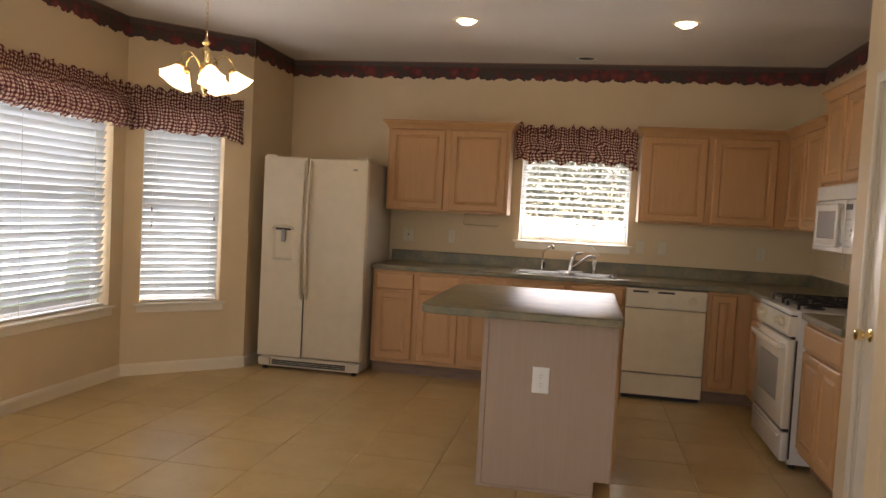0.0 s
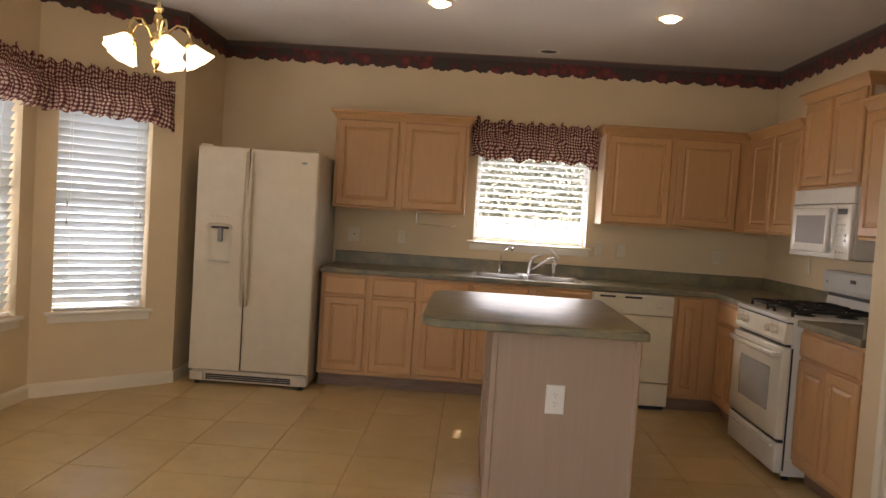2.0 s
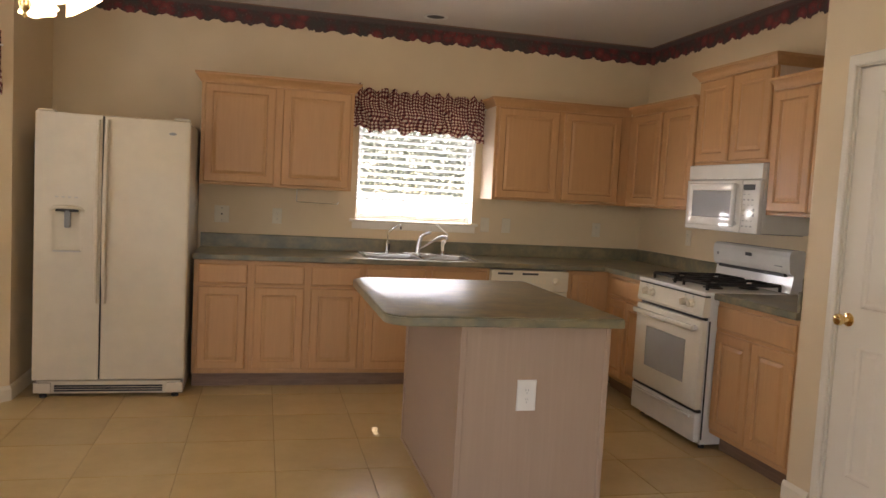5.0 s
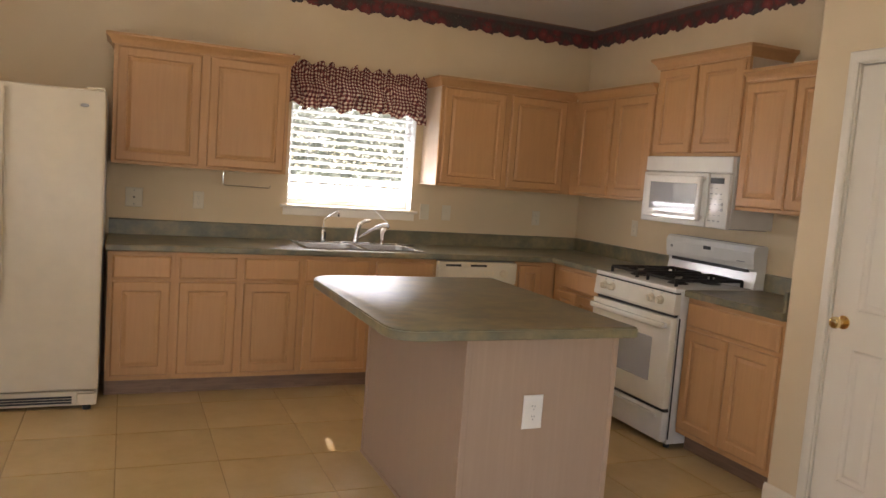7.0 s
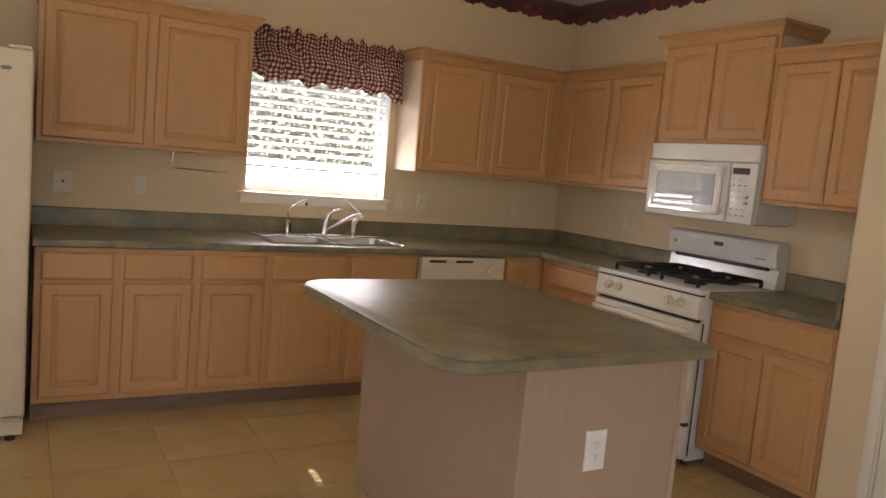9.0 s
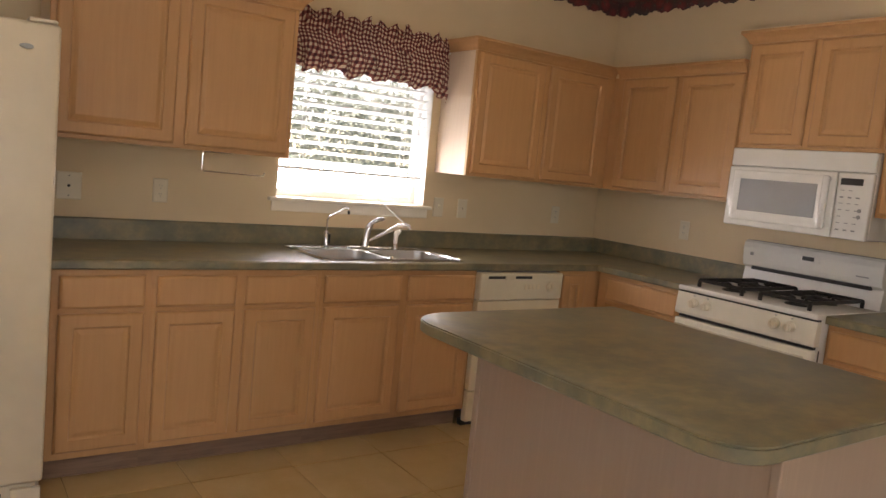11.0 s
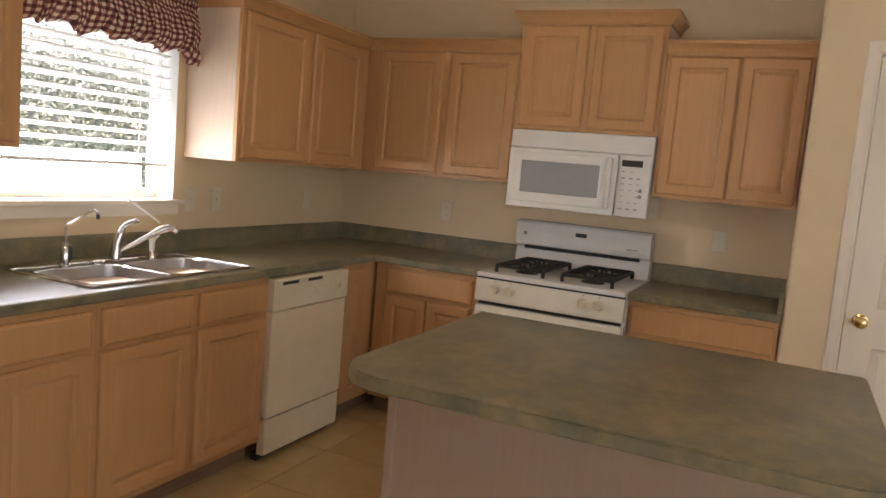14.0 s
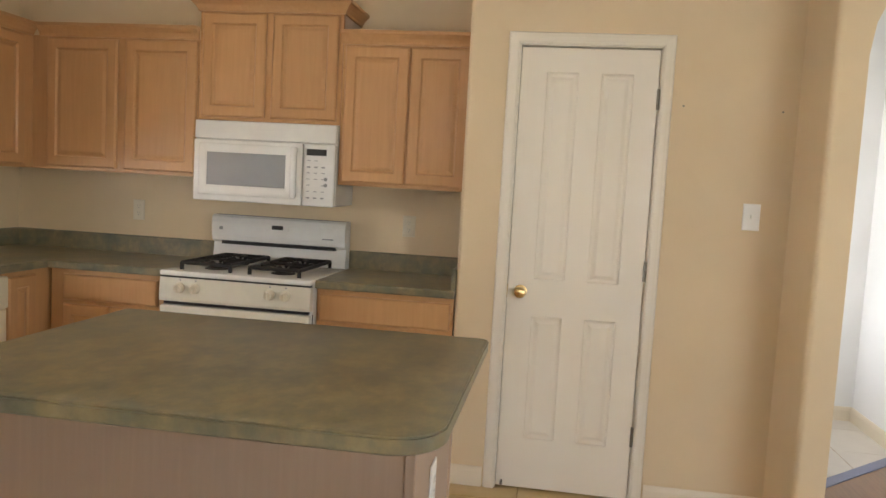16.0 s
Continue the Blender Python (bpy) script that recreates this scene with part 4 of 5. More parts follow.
part("wire", tube(bmesh.new(), [(-0.02, 0, 1.3715), (-0.155, 0, 1.366), (-0.160, 0, 1.36), (-0.160, 0, 1.285), (-0.152, 0, 1.276), (0.130, 0, 1.272), (0.142, 0, 1.276), (0.146, 0, 1.290)], 0.0035, 6), CHROME, tr)

def panel_door(w, h, t, cells, profile):
    """A slab facing -y with moulded panels set into one continuous face."""
    xs = sorted({0.0, w, *(c[0] for c in cells), *(c[2] for c in cells)})
    zs = sorted({0.0, h, *(c[1] for c in cells), *(c[3] for c in cells)})
    b = bmesh.new()
    for x0, x1 in zip(xs, xs[1:]):
        for z0, z1 in zip(zs, zs[1:]):
            cell = [c for c in cells if c[0] <= x0 + 1e-6 and c[2] >= x1 - 1e-6 and c[1] <= z0 + 1e-6 and c[3] >= z1 - 1e-6]
            if cell:
                continue
            b.faces.new([b.verts.new(p) for p in ((x0, 0, z0), (x1, 0, z0), (x1, 0, z1), (x0, 0, z1))])
    for c in cells:
        rings_panel(b, c[0], c[1], c[2], c[3], profile)
    for q in (((0, 0, 0), (0, 0, h), (0, t, h), (0, t, 0)), ((w, 0, 0), (w, 0, h), (w, t, h), (w, t, 0)), ((0, 0, h), (w, 0, h), (w, t, h), (0, t, h)), ((0, 0, 0), (w, 0, 0), (w, t, 0), (0, t, 0)), ((0, t, 0), (w, t, 0), (w, t, h), (0, t, h))):
        b.faces.new([b.verts.new(p) for p in q])
    bmesh.ops.remove_doubles(b, verts=b.verts, dist=1e-5)
    return b



# ---------------------------------------------------------------- dishwasher
dw = thing("dishwasher", pose(0.419, 6.632, 0), "bisque built-in dishwasher with a control dial", "dishwasher")
W = 0.600
part("tub", boxed(0.004, 0.03, 0.09, W - 0.004, 0.58, 0.868), GREY, dw)
part("door", boxed(0.0, -0.018, 0.215, W, 0.029, 0.712, bevel=0.006), BISQUE, dw)
cp = part("control_panel", boxed(0.0, -0.028, 0.716, W, 0.029, 0.866, bevel=0.008), BISQUE2, dw)
part("handle_slot", boxed(0.05, -0.0295, 0.835, 0.36, -0.0275, 0.850, bevel=0.0), DARK, cp, "dark latch slot")
part("latch", boxed(0.165, -0.036, 0.832, 0.235, -0.0285, 0.852, bevel=0.003), BISQUE2, cp)
part("dial", lathe(bmesh.new(), ((0.030, -0.028), (0.029, -0.038), (0.012, -0.042), (0.012, -0.052), (0.009, -0.053)), (0.50, 0, 0.790), 20, "Y"), BISQUE, cp, "round timer dial", True)
for k in range(4):
    part("button", boxed(0.40 - k * 0.03, -0.033, 0.775, 0.42 - k * 0.03, -0.0285, 0.805, bevel=0.002), BISQUE, cp)
part("kick_panel", boxed(0.0, -0.012, 0.038, W, 0.029, 0.207, bevel=0.004), BISQUE, dw)
# no plate here: black colour stands in for the shaded toe gap
part("toe_gap_shade", boxed(0.01, 0.035, 0.002, W - 0.01, 0.07, 0.036), DARK, dw, "black strip for the shaded gap under the kick panel")

# ---------------------------------------------------------------- fridge
fr = thing("refrigerator", pose(-2.535, 6.455, 0), "white side-by-side refrigerator with door dispenser", "refrigerator")
FW, FH = 0.885, 1.755
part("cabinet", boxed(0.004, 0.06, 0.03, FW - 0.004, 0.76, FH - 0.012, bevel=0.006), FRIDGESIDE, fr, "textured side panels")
SPLIT = 0.378
CAVITY_CELL = (0.082, 0.900, 0.282, 1.185)
fb = panel_door(SPLIT - 0.004, FH - 0.115, 0.065, [(CAVITY_CELL[0], CAVITY_CELL[1] - 0.115, CAVITY_CELL[2], CAVITY_CELL[3] - 0.115)], ((0.0, 0.0), (0.008, 0.001), (0.020, 0.008), (0.034, 0.020), (0.050, 0.027)))
rim = [ed for ed in fb.edges if all(abs(v.co.y) < 1e-4 for v in ed.verts) and (all(v.co.x < 1e-4 for v in ed.verts) or all(v.co.x > SPLIT - 0.0045 for v in ed.verts) or all(v.co.z < 1e-4 for v in ed.verts) or all(v.co.z > FH - 0.1155 for v in ed.verts))]
bmesh.ops.bevel(fb, geom=rim, offset=0.013, segments=3, profile=0.5, affect="EDGES")
bmesh.ops.translate(fb, verts=fb.verts, vec=(0.0, -0.01, 0.115))
dl = part("freezer_door", fb, FRIDGE, fr, "", True)
dr = part("fridge_door", boxed(SPLIT + 0.004, -0.01, 0.115, FW, 0.055, FH, bevel=0.014, seg=3), FRIDGE, fr, "", True)
part("gasket", boxed(SPLIT - 0.012, 0.005, 0.12, SPLIT + 0.012, 0.058, FH - 0.006), DARK, fr)


def fridge_handle(parent, x):
    pts = [(x, -0.010, 0.60), (x, -0.036, 0.66), (x, -0.052, 0.80), (x, -0.060, 1.0), (x, -0.060, 1.2), (x, -0.050, 1.42), (x, -0.034, 1.62), (x, -0.022, FH - 0.03)]
    return part("handle", tube(bmesh.new(), pts, [0.008, 0.011, 0.013, 0.0135, 0.0135, 0.013, 0.011, 0.009], 10), FRIDGE, parent, "long bowed handle", True)


fridge_handle(dl, SPLIT - 0.022)
fridge_handle(dr, SPLIT + 0.024)
dsp = part("dispenser_hood", tube(bmesh.new(), [(0.088, -0.012, 1.165), (0.105, -0.022, 1.183), (0.15, -0.028, 1.188), (0.214, -0.028, 1.188), (0.26, -0.022, 1.183), (0.277, -0.012, 1.165)], [0.008, 0.011, 0.012, 0.012, 0.011, 0.008], 8), FRIDGE, dl, "moulded dispenser hood", True)
part("paddle", boxed(0.166, -0.014, 1.060, 0.202, 0.010, 1.172, bevel=0.008), GREY, dsp, "grey dispenser paddle", True)
# dark bar paints the shade at the top of the dispenser cavity
part("nozzle_shade", boxed(0.118, -0.0135, 1.158, 0.246, 0.012, 1.174, bevel=0.003), DARK, dsp, "dark bar for the shade in the nozzle recess")
part("drip_tray", boxed(0.105, -0.016, 0.912, 0.260, 0.028, 0.922, bevel=0.003), FRIDGESIDE, dsp)
for k in range(4):
    part("button", boxed(0.115 + k * 0.036, -0.0118, 1.243, 0.133 + k * 0.036, -0.0095, 1.251, bevel=0.001, seg=1), FRIDGESIDE, dl)
part("badge", lathe(bmesh.new(), ((0.022, -0.0105), (0.021, -0.0135), (0.016, -0.0145)), (FW - 0.105, 0, FH - 0.085), 20, "Y", (1.0, 0.42)), GREY, dr, "small oval maker's badge", True)
part("base_grille", boxed(0.02, 0.018, 0.022, FW - 0.02, 0.05, 0.105, bevel=0.006), FRIDGE, fr)
for k in range(3):
    part("vent_slot", boxed(0.12, 0.0145, 0.036 + k * 0.015, FW - 0.13, 0.019, 0.047 + k * 0.015), DARK, fr)
for x in (0.055, FW - 0.055):
    part("hinge_cap", boxed(x - 0.045, 0.0, FH + 0.0005, x + 0.045, 0.09, FH + 0.016, bevel=0.006), FRIDGE, fr)
    part("foot", lathe(bmesh.new(), ((0.022, 0.0), (0.022, 0.018), (0.010, 0.022), (0.010, 0.04)), (x, 0.03, 0), 12), DARK, fr)
    part("foot_cover", boxed(x - 0.05, -0.004, 0.030, x + 0.05, 0.017, 0.095, bevel=0.005), FRIDGE, fr)

# ---------------------------------------------------------------- range (front faces -y of its own frame)
rg = thing("gas_range", RM(1.285, 5.985), "white freestanding gas range with black grates", "range")
W = 0.760
part("body", boxed(0.0, 0.012, 0.03, W, 0.60, 0.895, bevel=0.003), APPL, rg)
b = bmesh.new()
pts = [(-0.030, 0.770), (-0.034, 0.785), (-0.024, 0.884), (0.012, 0.884), (0.012, 0.770)]
A = [b.verts.new((0.0, y, z)) for y, z in pts]
B = [b.verts.new((W, y, z)) for y, z in pts]
for k in range(5):
    b.faces.new((A[k], A[(k + 1) % 5], B[(k + 1) % 5], B[k]))
b.faces.new(A)
b.faces.new(B)
ctl = part("control_panel", b, IVORY, rg, "sloped front control panel")
for x in (0.105, 0.185, 0.560, 0.640):
    kn = part("knob", lathe(bmesh.new(), ((0.026, 0.0), (0.026, -0.010), (0.021, -0.014), (0.020, -0.028), (0.017, -0.031)), (0, 0, 0), 20, "Y"), IVORYKNOB, ctl, "ivory round burner knob", True)
    kn.matrix_basis = pose(x, -0.0275, 0.838, 7)
    part("grip", boxed(-0.004, -0.038, -0.018, 0.004, -0.030, 0.018, bevel=0.002), IVORYKNOB, kn)
    part("mark", boxed(x - 0.004, -0.0275, 0.872, x + 0.004, -0.0235, 0.877), PRINT, ctl)
part("gap", boxed(0.012, -0.008, 0.752, W - 0.012, 0.011, 0.7695), DARK, rg, "dark gap above the oven door")
od = part("oven_door", boxed(0.004, -0.036, 0.232, W - 0.004, 0.011, 0.750, bevel=0.010, seg=3), IVORY, rg, "", True)
part("window", rings_panel(bmesh.new(), 0.150, 0.360, W - 0.150, 0.615, ((0.0, -0.0365), (0.003, -0.0385), (0.010, -0.0375)), back=-0.035), OVENGLASS, od, "grey dotted oven window")
part("handle", boxed(0.030, -0.082, 0.688, W - 0.030, -0.056, 0.722, bevel=0.010, seg=3), IVORY, od, "", True)
for x in (0.035, W - 0.075):
    part("handle_post", boxed(x, -0.060, 0.692, x + 0.04, -0.034, 0.718, bevel=0.004), APPL, od)
part("lower_gap", boxed(0.008, -0.02, 0.214, W - 0.008, 0.011, 0.231), DARK, rg)
sd = part("storage_drawer", boxed(0.004, -0.030, 0.045, W - 0.004, 0.011, 0.213, bevel=0.007, seg=3), APPL, rg, "", True)
part("pull", boxed(0.05, -0.046, 0.176, W - 0.05, -0.028, 0.196, bevel=0.006), APPL, sd, "", True)
part("side_seam", boxed(-0.0015, 0.0115, 0.06, -0.0002, 0.022, 0.75), DARK, rg)
part("side_seam", boxed(W + 0.0002, 0.0115, 0.06, W + 0.0015, 0.022, 0.75), DARK, rg)
for x in (0.04, W - 0.04):
    for y in (0.05, 0.55):
        part("foot", lathe(bmesh.new(), ((0.018, 0.0), (0.018, 0.02), (0.01, 0.03)), (x, y, 0), 10), DARK, rg)
part("seam", boxed(0.004, -0.019, 0.8842, W - 0.004, 0.0115, 0.8925), DARK, rg, "dark seam under the cooktop lip")
ck = part("cooktop", boxed(-0.001, -0.030, 0.893, W + 0.001, 0.545, 0.918, bevel=0.007, seg=3), APPL, rg, "", True)
for x in (0.205, 0.555):
    for y in (0.155, 0.400):
        part("burner", lathe(bmesh.new(), ((0.060, 0.9185), (0.056, 0.924), (0.040, 0.928), (0.040, 0.938), (0.034, 0.941)), (x, y, 0), 20), IRON, ck, "black burner cap", True)
for x in (0.205, 0.555):
    b = bmesh.new()
    zt = 0.953
    x0, x1, y0, y1 = x - 0.125, x + 0.125, 0.035, 0.520
    for p, q in (((x0, y0), (x1, y0)), ((x1, y0), (x1, y1)), ((x1, y1), (x0, y1)), ((x0, y1), (x0, y0)), ((x0, 0.2775), (x1, 0.2775))):
        tube(b, [(*p, zt), (*q, zt)], 0.0095, 6)
    for cy in (0.155, 0.400):
        for dx, dy in ((1, 0), (-1, 0), (0, 1), (0, -1)):
            ex, ey = (x + dx * 0.125, cy + dy * 0.12)
            tube(b, [(ex, ey, zt), (x + dx * 0.05, cy + dy * 0.05, zt + 0.004), (x + dx * 0.035, cy + dy * 0.035, zt - 0.004)], 0.0085, 6)
    for p in ((x0, y0), (x1, y0), (x1, y1), (x0, y1)):
        tube(b, [(*p, zt), (p[0], p[1], 0.9185)], 0.010, 6)
    part("grate", b, IRON, ck, "black cast-iron grate")
b = bmesh.new()
prof = [(0.530, 0.918), (0.545, 1.020), (0.520, 1.035), (0.512, 1.060), (0.505, 1.130), (0.512, 1.160), (0.530, 1.172), (0.600, 1.172), (0.612, 1.160), (0.612, 0.60), (0.60, 0.60), (0.60, 0.918)]
A = [b.verts.new((0.0, y, z)) for y, z in prof]
B = [b.verts.new((W, y, z)) for y, z in prof]
for k in range(len(prof)):
    b.faces.new((A[k], A[(k + 1) % len(prof)], B[(k + 1) % len(prof)], B[k]))
b.faces.new(A)
b.faces.new(B)
bg = part("backguard", b, APPL, rg, "curved backguard with clock")
part("vent_slot", boxed(0.055, 0.519, 1.012, W - 0.055, 0.546, 1.031), DARK, bg, "black vent slot")
part("clock", boxed(W / 2 - 0.032, 0.5045, 1.108, W / 2 + 0.032, 0.512, 1.130), DARK, bg, "small dark clock display")
for x in (-0.055, 0.055):
    part("button", boxed(W / 2 + x - 0.008, 0.5045, 1.100, W / 2 + x + 0.008, 0.509, 1.138, bevel=0.002), APPL, bg)
part("badge", boxed(0.045, 0.5035, 1.090, 0.065, 0.508, 1.108, bevel=0.003), GREY, bg, "small maker's badge")
part("badge", boxed(W - 0.125, 0.5035, 1.070, W - 0.065, 0.509, 1.076), GREY, bg)

# ---------------------------------------------------------------- over-range microwave
mw = thing("microwave", RM(1.575, 5.982), "white over-the-range microwave with vent", "microwave")
W = 0.756
part("case", boxed(0.0, 0.012, 1.262, W, 0.333, 1.668, bevel=0.004), APPL, mw)
part("vent_grille", boxed(0.0, -0.012, 1.574, W, 0.0115, 1.668, bevel=0.006), APPL, mw)
mdr = part("door", boxed(0.0, -0.020, 1.256, 0.586, 0.0115, 1.570, bevel=0.008, seg=3), MWDOOR, mw, "", True)
part("window_frame", rings_panel(bmesh.new(), 0.028, 1.285, 0.545, 1.552, ((0.0, -0.0195), (0.006, -0.0245), (0.020, -0.0245), (0.040, -0.0215)), back=-0.018), MWDOOR, mdr)
part("window", rings_panel(bmesh.new(), 0.075, 1.338, 0.498, 1.506, ((0.0, -0.0218), (0.003, -0.0235), (0.006, -0.0235)), back=-0.021), MWGLASS, mdr, "grey meshed glass window")
part("handle", boxed(0.535, -0.060, 1.290, 0.566, -0.034, 1.550, bevel=0.010, seg=3), APPL, mdr, "", True)
for z in (1.30, 1.525):
    part("handle_post", boxed(0.540, -0.040, z, 0.561, -0.018, z + 0.02), APPL, mdr)
mcp = part("control_panel", boxed(0.590, -0.020, 1.256, W, 0.0115, 1.570, bevel=0.008, seg=3), APPL, mw, "", True)
part("display", boxed(0.608, -0.0225, 1.512, 0.712, -0.0195, 1.544), DARK, mcp, "black clock display")
random.seed(9)
for r in range(7):
    for c in range(3):
        if (r, c) in ((0, 2), (4, 1)):
            continue
        z, x = 1.488 - r * 0.031, 0.612 + c * 0.038
        hgt = 0.007 if r in (1, 6) else 0.0035
        part("button", boxed(x, -0.0222, z - hgt, x + 0.018, -0.0196, z, bevel=0.001, seg=1), GREY, mcp)
for z in (1.395, 1.365):
    part("round_button", lathe(bmesh.new(), ((0.010, -0.0195), (0.009, -0.0225), (0.006, -0.0228)), (0.712, 0, z), 14, "Y"), GREY, mcp)
part("underside_vent", boxed(0.03, 0.04, 1.256, W - 0.03, 0.32, 1.2615), GREY, mw)

# ---------------------------------------------------------------- pantry door
DM = pose(PX + 0.012, DY1, 0, 0, 0, -90)
dw_ = DY1 - DY0
door = thing("door_1", DM, "white four-panel pantry door, closed, with brass knob", "door", "", "structure")


SUNK = ((0.0, 0.0), (0.004, 0.006), (0.012, 0.010), (0.020, 0.010), (0.034, 0.004), (0.036, 0.0035))
cells = [(0.115, 0.235, 0.255, 0.815), (0.355, 0.235, 0.495, 0.815), (0.115, 0.985, 0.255, 1.920), (0.355, 0.985, 0.495, 1.920)]
b = panel_door(dw_ - 0.006, 2.028, 0.035, cells, SUNK)
bmesh.ops.translate(b, verts=b.verts, vec=(0.003, 0.0, 0.010))
leaf = part("door_leaf", b, DOORP, door)
part("door_knob", lathe(bmesh.new(), ((0.030, 0.0), (0.030, -0.006), (0.014, -0.010), (0.012, -0.030), (0.022, -0.040), (0.027, -0.052), (0.024, -0.064), (0.012, -0.070)), (0.062, 0, 0.935), 20, "Y"), BRASS, leaf, "polished brass knob", True)
part("latch_plate", boxed(-0.0015, 0.0, 0.900, 0.0025, 0.03, 0.965), BRASS, leaf)
for z in (0.26, 1.02, 1.78):
    part("hinge", tube(bmesh.new(), [(dw_ - 0.001, -0.006, z), (dw_ - 0.001, -0.006, z + 0.09)], 0.0075, 8), HINGE, door, "steel hinge barrel")
part("door_stop", tube(bmesh.new(), [(0.03, -0.002, 0.035), (0.03, -0.045, 0.035)], [0.005, 0.007], 8), HINGE, leaf, "small door stop")
# casing and jamb
j = bmesh.new()
box(j, -0.0195, -0.010, 0.0, 0.0, 0.105, DZ)
box(j, dw_, -0.010, 0.0, dw_ + 0.0195, 0.105, DZ)
box(j, -0.0195, -0.010, DZ, dw_ + 0.0195, 0.105, DZ + 0.0195)
part("door_jamb", j, TRIM, door)
CASE = ((0.0, -0.0125), (0.0, -0.024), (0.010, -0.028), (0.030, -0.026), (0.046, -0.022), (0.052, -0.0125))
b = bmesh.new()
path = [Vector((0.0, 0.0)), Vector((0.0, DZ)), Vector((dw_, DZ)), Vector((dw_, 0.0))]
rings = []
for i, p in enumerate(path):
    sx = -1 if i < 2 else 1
    sz = 1 if i in (1, 2) else 0
    rings.append([b.verts.new((p.x + sx * (o + 0.006), y, p.y + sz * (o + 0.006))) for o, y in CASE])
for A, B in zip(rings, rings[1:]):
    for k in range(len(CASE)):
        b.faces.new((A[k], A[(k + 1) % len(CASE)], B[(k + 1) % len(CASE)], B[k]))
b.faces.new(rings[0])
b.faces.new(rings[-1])
part("casing", b, TRIM, door, "moulded cream casing")
setting("pantry_back", boxed(PX + 0.30, 3.06, 0.0, PX + 0.32, 4.42, 2.69), WALL, "plain wall inside the pantry", "wall")
for y, z in ((3.597, 1.80), (3.185, 1.79)):
    n = thing("wall_nail", RM(PX, y) @ pose(0, 0, z), "small nail stuck in the wall", "nail", "nails")
    part("shank", lathe(bmesh.new(), ((0.0025, 0.0), (0.0025, -0.006), (0.005, -0.007), (0.005, -0.009)), (0, 0, 0), 8, "Y"), HINGE, n)

# ---------------------------------------------------------------- lamps
ch = thing("chandelier", pose(-2.075, 4.60, 0), "brass five-arm chandelier with lit frosted glass shades", "chandelier")
part("canopy", lathe(bmesh.new(), ((0.062, CZ), (0.060, CZ - 0.012), (0.030, CZ - 0.035), (0.008, CZ - 0.042)), (0, 0, 0), 20), BRASS, ch, "", True)
b = bmesh.new()
z = CZ - 0.04
k = 0
while z > 2.27:
    a = k % 2 * math.pi / 2
    tube(b, [(0.006 * math.cos(a), 0.006 * math.sin(a), z), (0.006 * math.cos(a), 0.006 * math.sin(a), z - 0.03), (-0.006 * math.cos(a), -0.006 * math.sin(a), z - 0.03), (-0.006 * math.cos(a), -0.006 * math.sin(a), z), (0.006 * math.cos(a), 0.006 * math.sin(a), z)], 0.0018, 5)
    z -= 0.026
    k += 1
part("chain", b, BRASS, ch, "brass link chain")
part("stem", lathe(bmesh.new(), ((0.004, 2.285), (0.010, 2.270), (0.024, 2.256), (0.016, 2.244), (0.008, 2.238), (0.018, 2.225), (0.022, 2.205), (0.012, 2.185), (0.010, 2.150), (0.030, 2.135), (0.036, 2.110), (0.028, 2.085), (0.012, 2.070), (0.014, 2.030), (0.022, 2.010), (0.018, 1.990), (0.006, 1.975), (0.010, 1.965), (0.004, 1.955)), (0, 0, 0), 18), BRASS, ch, "turned brass stem", True)
for k in range(5):
    a = math.tau * k / 5 + 0.35
    M = pose(0, 0, 0, 0, 0, math.degrees(a))
    arm = part("arm", tube(bmesh.new(), [(0.020, 0, 2.10), (0.050, 0, 2.155), (0.085, 0, 2.190), (0.125, 0, 2.185), (0.145, 0, 2.155), (0.150, 0, 2.120)], 0.0055, 8), BRASS, ch, "curved brass arm", True)
    arm.matrix_basis = M
    part("socket", lathe(bmesh.new(), ((0.010, 2.125), (0.022, 2.118), (0.024, 2.095), (0.018, 2.085)), (0.150, 0, 0), 12), BRASS, arm, "", True)
    s = bmesh.new()
    prof = [(0.022, 0.0), (0.030, -0.008), (0.044, -0.034), (0.060, -0.066), (0.075, -0.094), (0.080, -0.104)]
    rings = []
    for r, h in prof:
        rings.append([s.verts.new((r * (1 + (0.10 * (h / -0.104) ** 2) * math.cos(6 * q * math.tau / 36)) * math.cos(q * math.tau / 36), r * (1 + (0.10 * (h / -0.104) ** 2) * math.cos(6 * q * math.tau / 36)) * math.sin(q * math.tau / 36), h)) for q in range(36)])
    for A, B in zip(rings, rings[1:]):
        for q in range(36):
            s.faces.new((A[q], A[(q + 1) % 36], B[(q + 1) % 36], B[q]))
    s.faces.new(rings[0])
    sh = part("shade", s, SHADE, arm, "lit frosted tulip glass shade", True)
    sh.matrix_basis = pose(0.150, 0, 2.100, 0, -34, 0) @ Matrix.Scale(0.88, 4)
    part("bulb", lathe(bmesh.new(), ((0.012, 2.088), (0.018, 2.068), (0.021, 2.050), (0.018, 2.034), (0.008, 2.027)), (0.170, 0, 0), 12), GLASSLIT, arm, "lit bulb", True)


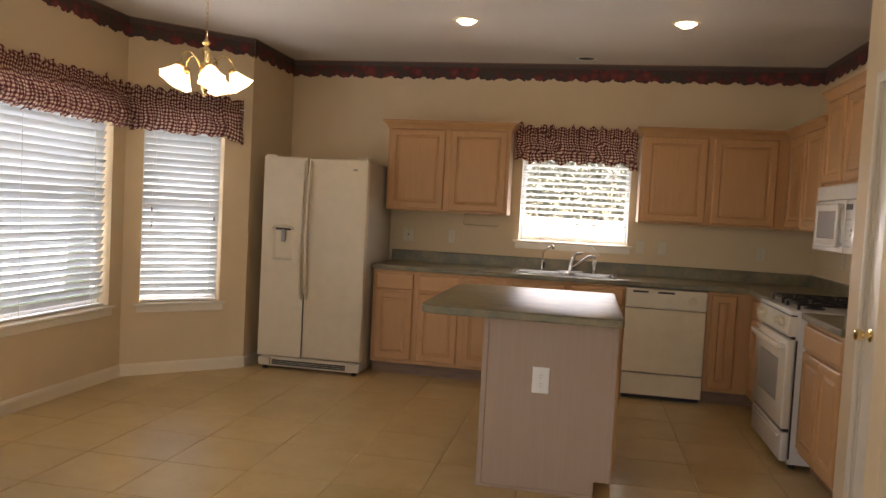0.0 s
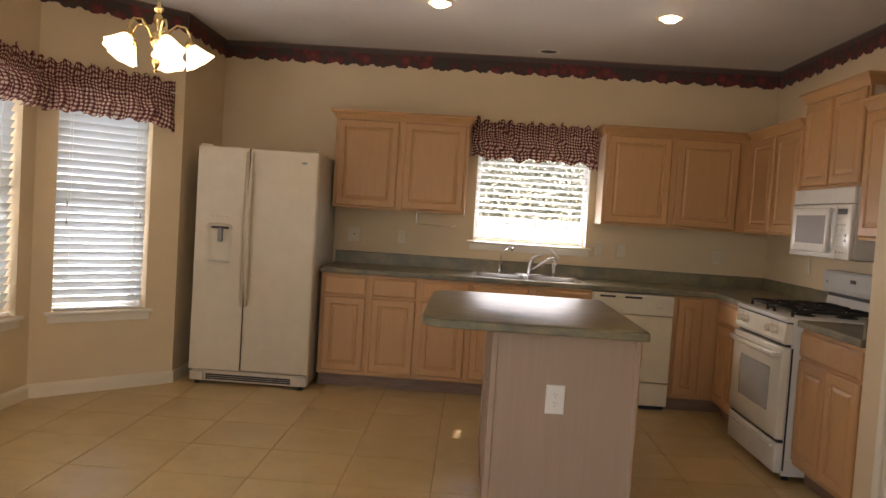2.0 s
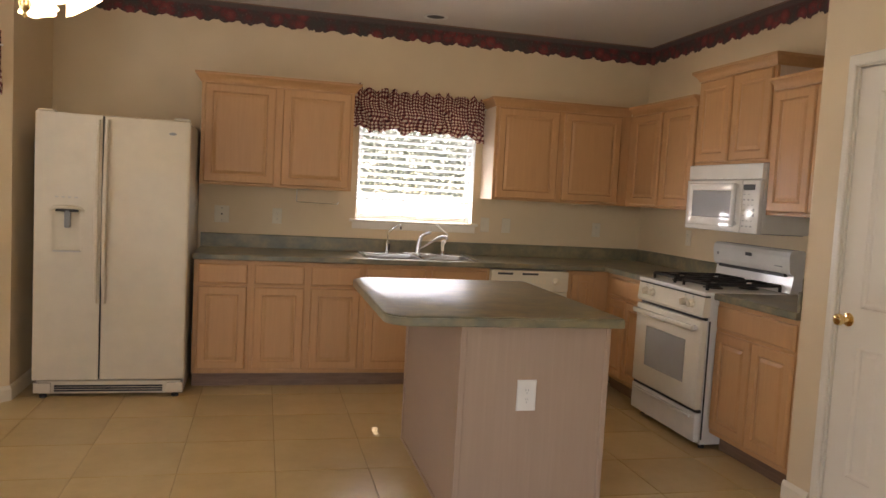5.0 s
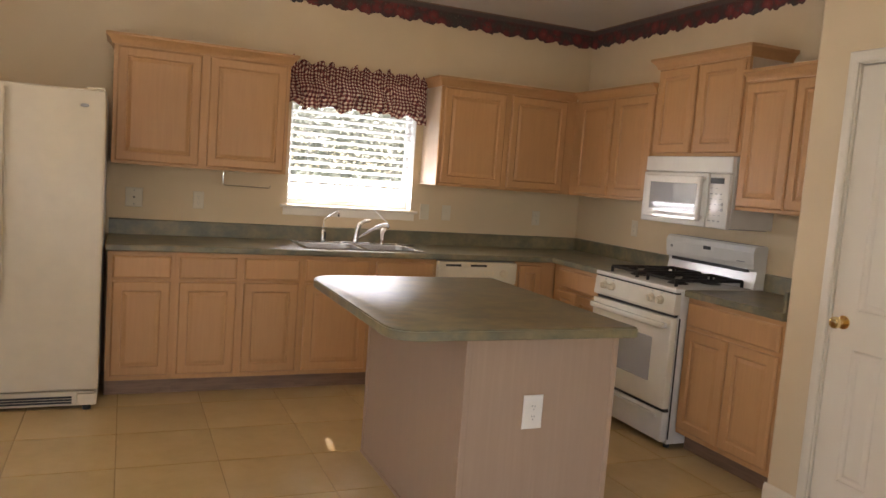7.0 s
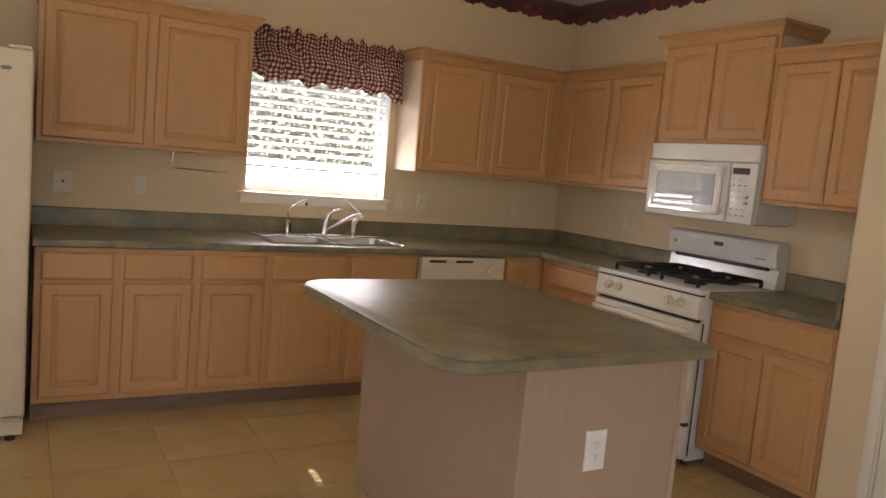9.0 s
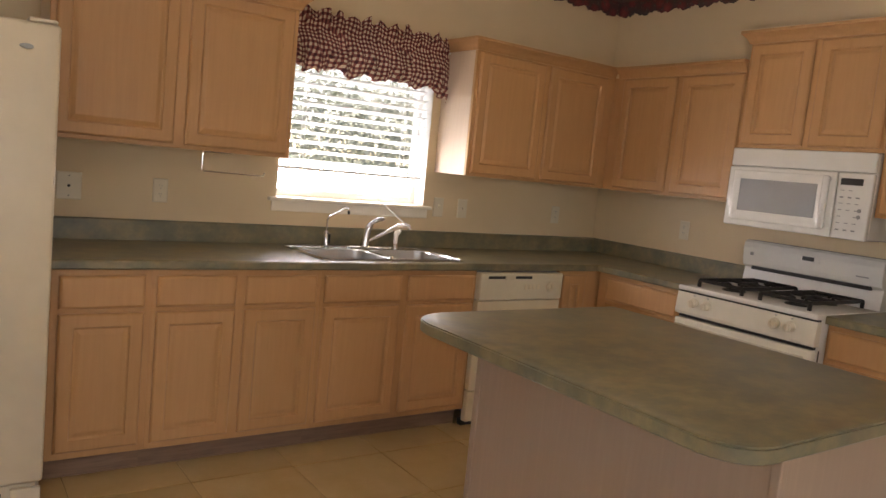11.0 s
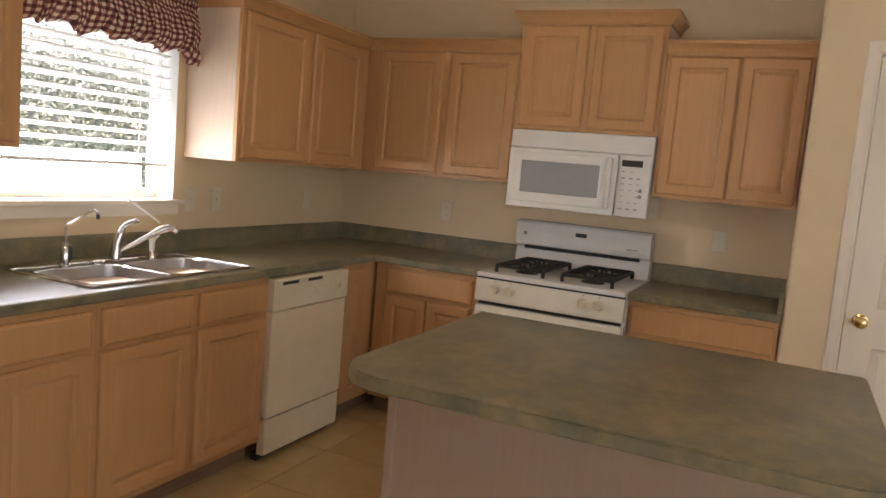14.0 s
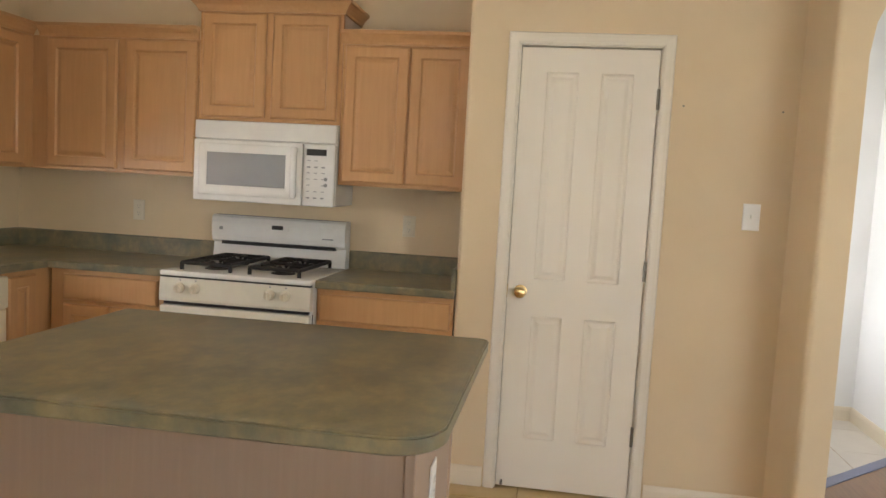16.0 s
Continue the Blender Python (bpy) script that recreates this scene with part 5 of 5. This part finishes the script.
def downlight(x, y, lit, label):
    d = thing("recessed_light", pose(x, y, CZ), label, "recessed light", "recessed ceiling lights")
    part("trim_ring", lathe(bmesh.new(), ((0.092, -0.0005), (0.090, -0.006), (0.072, -0.008), (0.066, -0.004), (0.066, -0.0006)), (0, 0, 0), 28), TRIM if lit else PLATE, d, "", True)
    if lit:
        part("baffle", lathe(bmesh.new(), ((0.066, -0.001), (0.064, -0.0022)), (0, 0, 0), 28), glow_warm, d)
        part("lamp_face", lathe(bmesh.new(), ((0.052, -0.003), (0.050, -0.016), (0.034, -0.026), (0.010, -0.029)), (0, 0, 0), 24), GLASSLIT, d, "lit reflector bulb", True)
    else:
        part("baffle", lathe(bmesh.new(), ((0.066, -0.001), (0.040, -0.0030), (0.010, -0.0022)), (0, 0, 0), 28), DARK, d, "dark empty housing")
    return d


glow_warm = glowing("warm_reflector", (1.0, 0.78, 0.5), 2.0)
downlight(-0.81, 5.82, True, "lit recessed ceiling light with white trim")
downlight(0.65, 5.88, True, "lit recessed ceiling light with white trim")
downlight(0.0, 7.02, False, "unlit recessed ceiling light above the sink")

# ---------------------------------------------------------------- outdoors
bm = bmesh.new()
bmesh.ops.create_grid(bm, x_segments=2, y_segments=2, size=600, matrix=Matrix.Translation((0, 0, -0.35)))
setting("ground", bm, GRASS, "green lawn outside the windows", "ground")
# tall sunlit shrubs behind the kitchen window: many small leaves with gaps between
rng = random.Random(21)
verts, faces = [], []
for k in range(110000):
    x, y = rng.uniform(-9, 25), rng.gauss(22, 0.9)
    top = 4.1 + 0.8 * noise.noise((x * 0.7, 3.0, 0.0)) + 0.35 * noise.noise((x * 2.6, 8.0, 0.0))
    z = -0.35 + (top + 0.35) * rng.random() ** 0.8
    c = Vector((x, y, z))
    u = Vector((rng.uniform(-1, 1), rng.uniform(-1, 1), rng.uniform(-0.6, 0.6))).normalized()
    w = u.cross(Vector((rng.uniform(-1, 1), rng.uniform(-1, 1), rng.uniform(-1, 1)))).normalized()
    q = rng.uniform(0.062, 0.105)
    n = len(verts)
    verts += [c - u * q, c + w * q * 0.45, c + u * q, c - w * q * 0.45]
    faces.append((n, n + 1, n + 2, n + 3))
me = bpy.data.meshes.new("shrubs")
me.from_pydata(verts, [], faces)
me.materials.append(LEAF)
tagged(new("shrubs", me), "tall sunlit green shrubs outside the kitchen window", "shrubs", "", "stuff")
# unseen slab, added only to stop sun reaching the hall floor
setting("sun_blocker_slab", boxed(2.1, 3.31, 2.702, 3.7, 5.6, 2.80), CEIL, "unseen flat slab added to keep sun out of the hall", "roof")
hs = thing("neighbour_house", pose(-13.5, 6.5, -0.35), "pale sided neighbouring house beyond the bay window", "house")
part("wall", boxed(-4, -9, 0, 0, 9, 3.0), HOUSE, hs)
part("roof", sweep(bmesh.new(), [(0.0, -9.4), (0.0, 9.4)], ((0.4, 2.95), (0.4, 3.1), (-2.2, 4.8), (-4.6, 3.1), (-4.6, 2.95))), ROOF, hs, "dark shingle roof")
for y in (-4.0, 0.5, 5.0):
    wf = part("window", boxed(0.001, y, 0.9, 0.06, y + 1.2, 2.3), VINYL, hs)
    part("pane", boxed(0.061, y + 0.08, 0.98, 0.066, y + 1.12, 2.22), OVENGLASS, wf)

# ---------------------------------------------------------------- hall floor finish
setting("hall_wood_floor", prism(bmesh.new(), [(0.96, 2.10), (2.38, 2.10), (1.52, 3.0), (0.96, 3.0)], -0.003, 0.002), WOODFLOOR, "dark plank floor of the passage", "floor")
setting("threshold", prism(bmesh.new(), [(2.36, 2.10), (2.45, 2.10), (1.585, 3.0), (1.495, 3.0)], 0.0, 0.008), TAPE, "blue-grey diagonal floor threshold strip", "threshold")

# ---------------------------------------------------------------- floor tiles, each its own piece
P = 0.457
tile_mesh = None
for i in range(-3, 8):
    for j in range(-11, 14):
        cx, cy = -2.005 + (i + 0.5) * P, 4.66 + (j + 0.5) * P
        if cx > 1.5 or cy > 7.3 or cy < SOUTH - 0.1:
            continue
        if tile_mesh is None:
            h = P / 2 - 0.0022
            b = layered(bmesh.new(), ((rounded_rect(-h, -h, h, h, 0.003, 1), -0.0045), (rounded_rect(-h, -h, h, h, 0.003, 1), -0.0012), (rounded_rect(-h + 0.002, -h + 0.002, h - 0.002, h - 0.002, 0.003, 1), 0.0)))
            ob = part("tile", b, TILE, floor)
            tile_mesh = ob.data
        else:
            ob = new("tile", tile_mesh)
            ob.parent = floor
        ob.matrix_basis = pose(cx, cy, 0)
hall_mesh = tile_mesh.copy()
hall_mesh.materials[0] = HALLTILE
for i in range(4):
    for j in range(4):
        ob = new("tile", hall_mesh)
        ob.parent = bpy.data.objects["hall_floor"]
        ob.matrix_basis = pose(1.75 + i * P, 1.75 + j * P, 0.0)
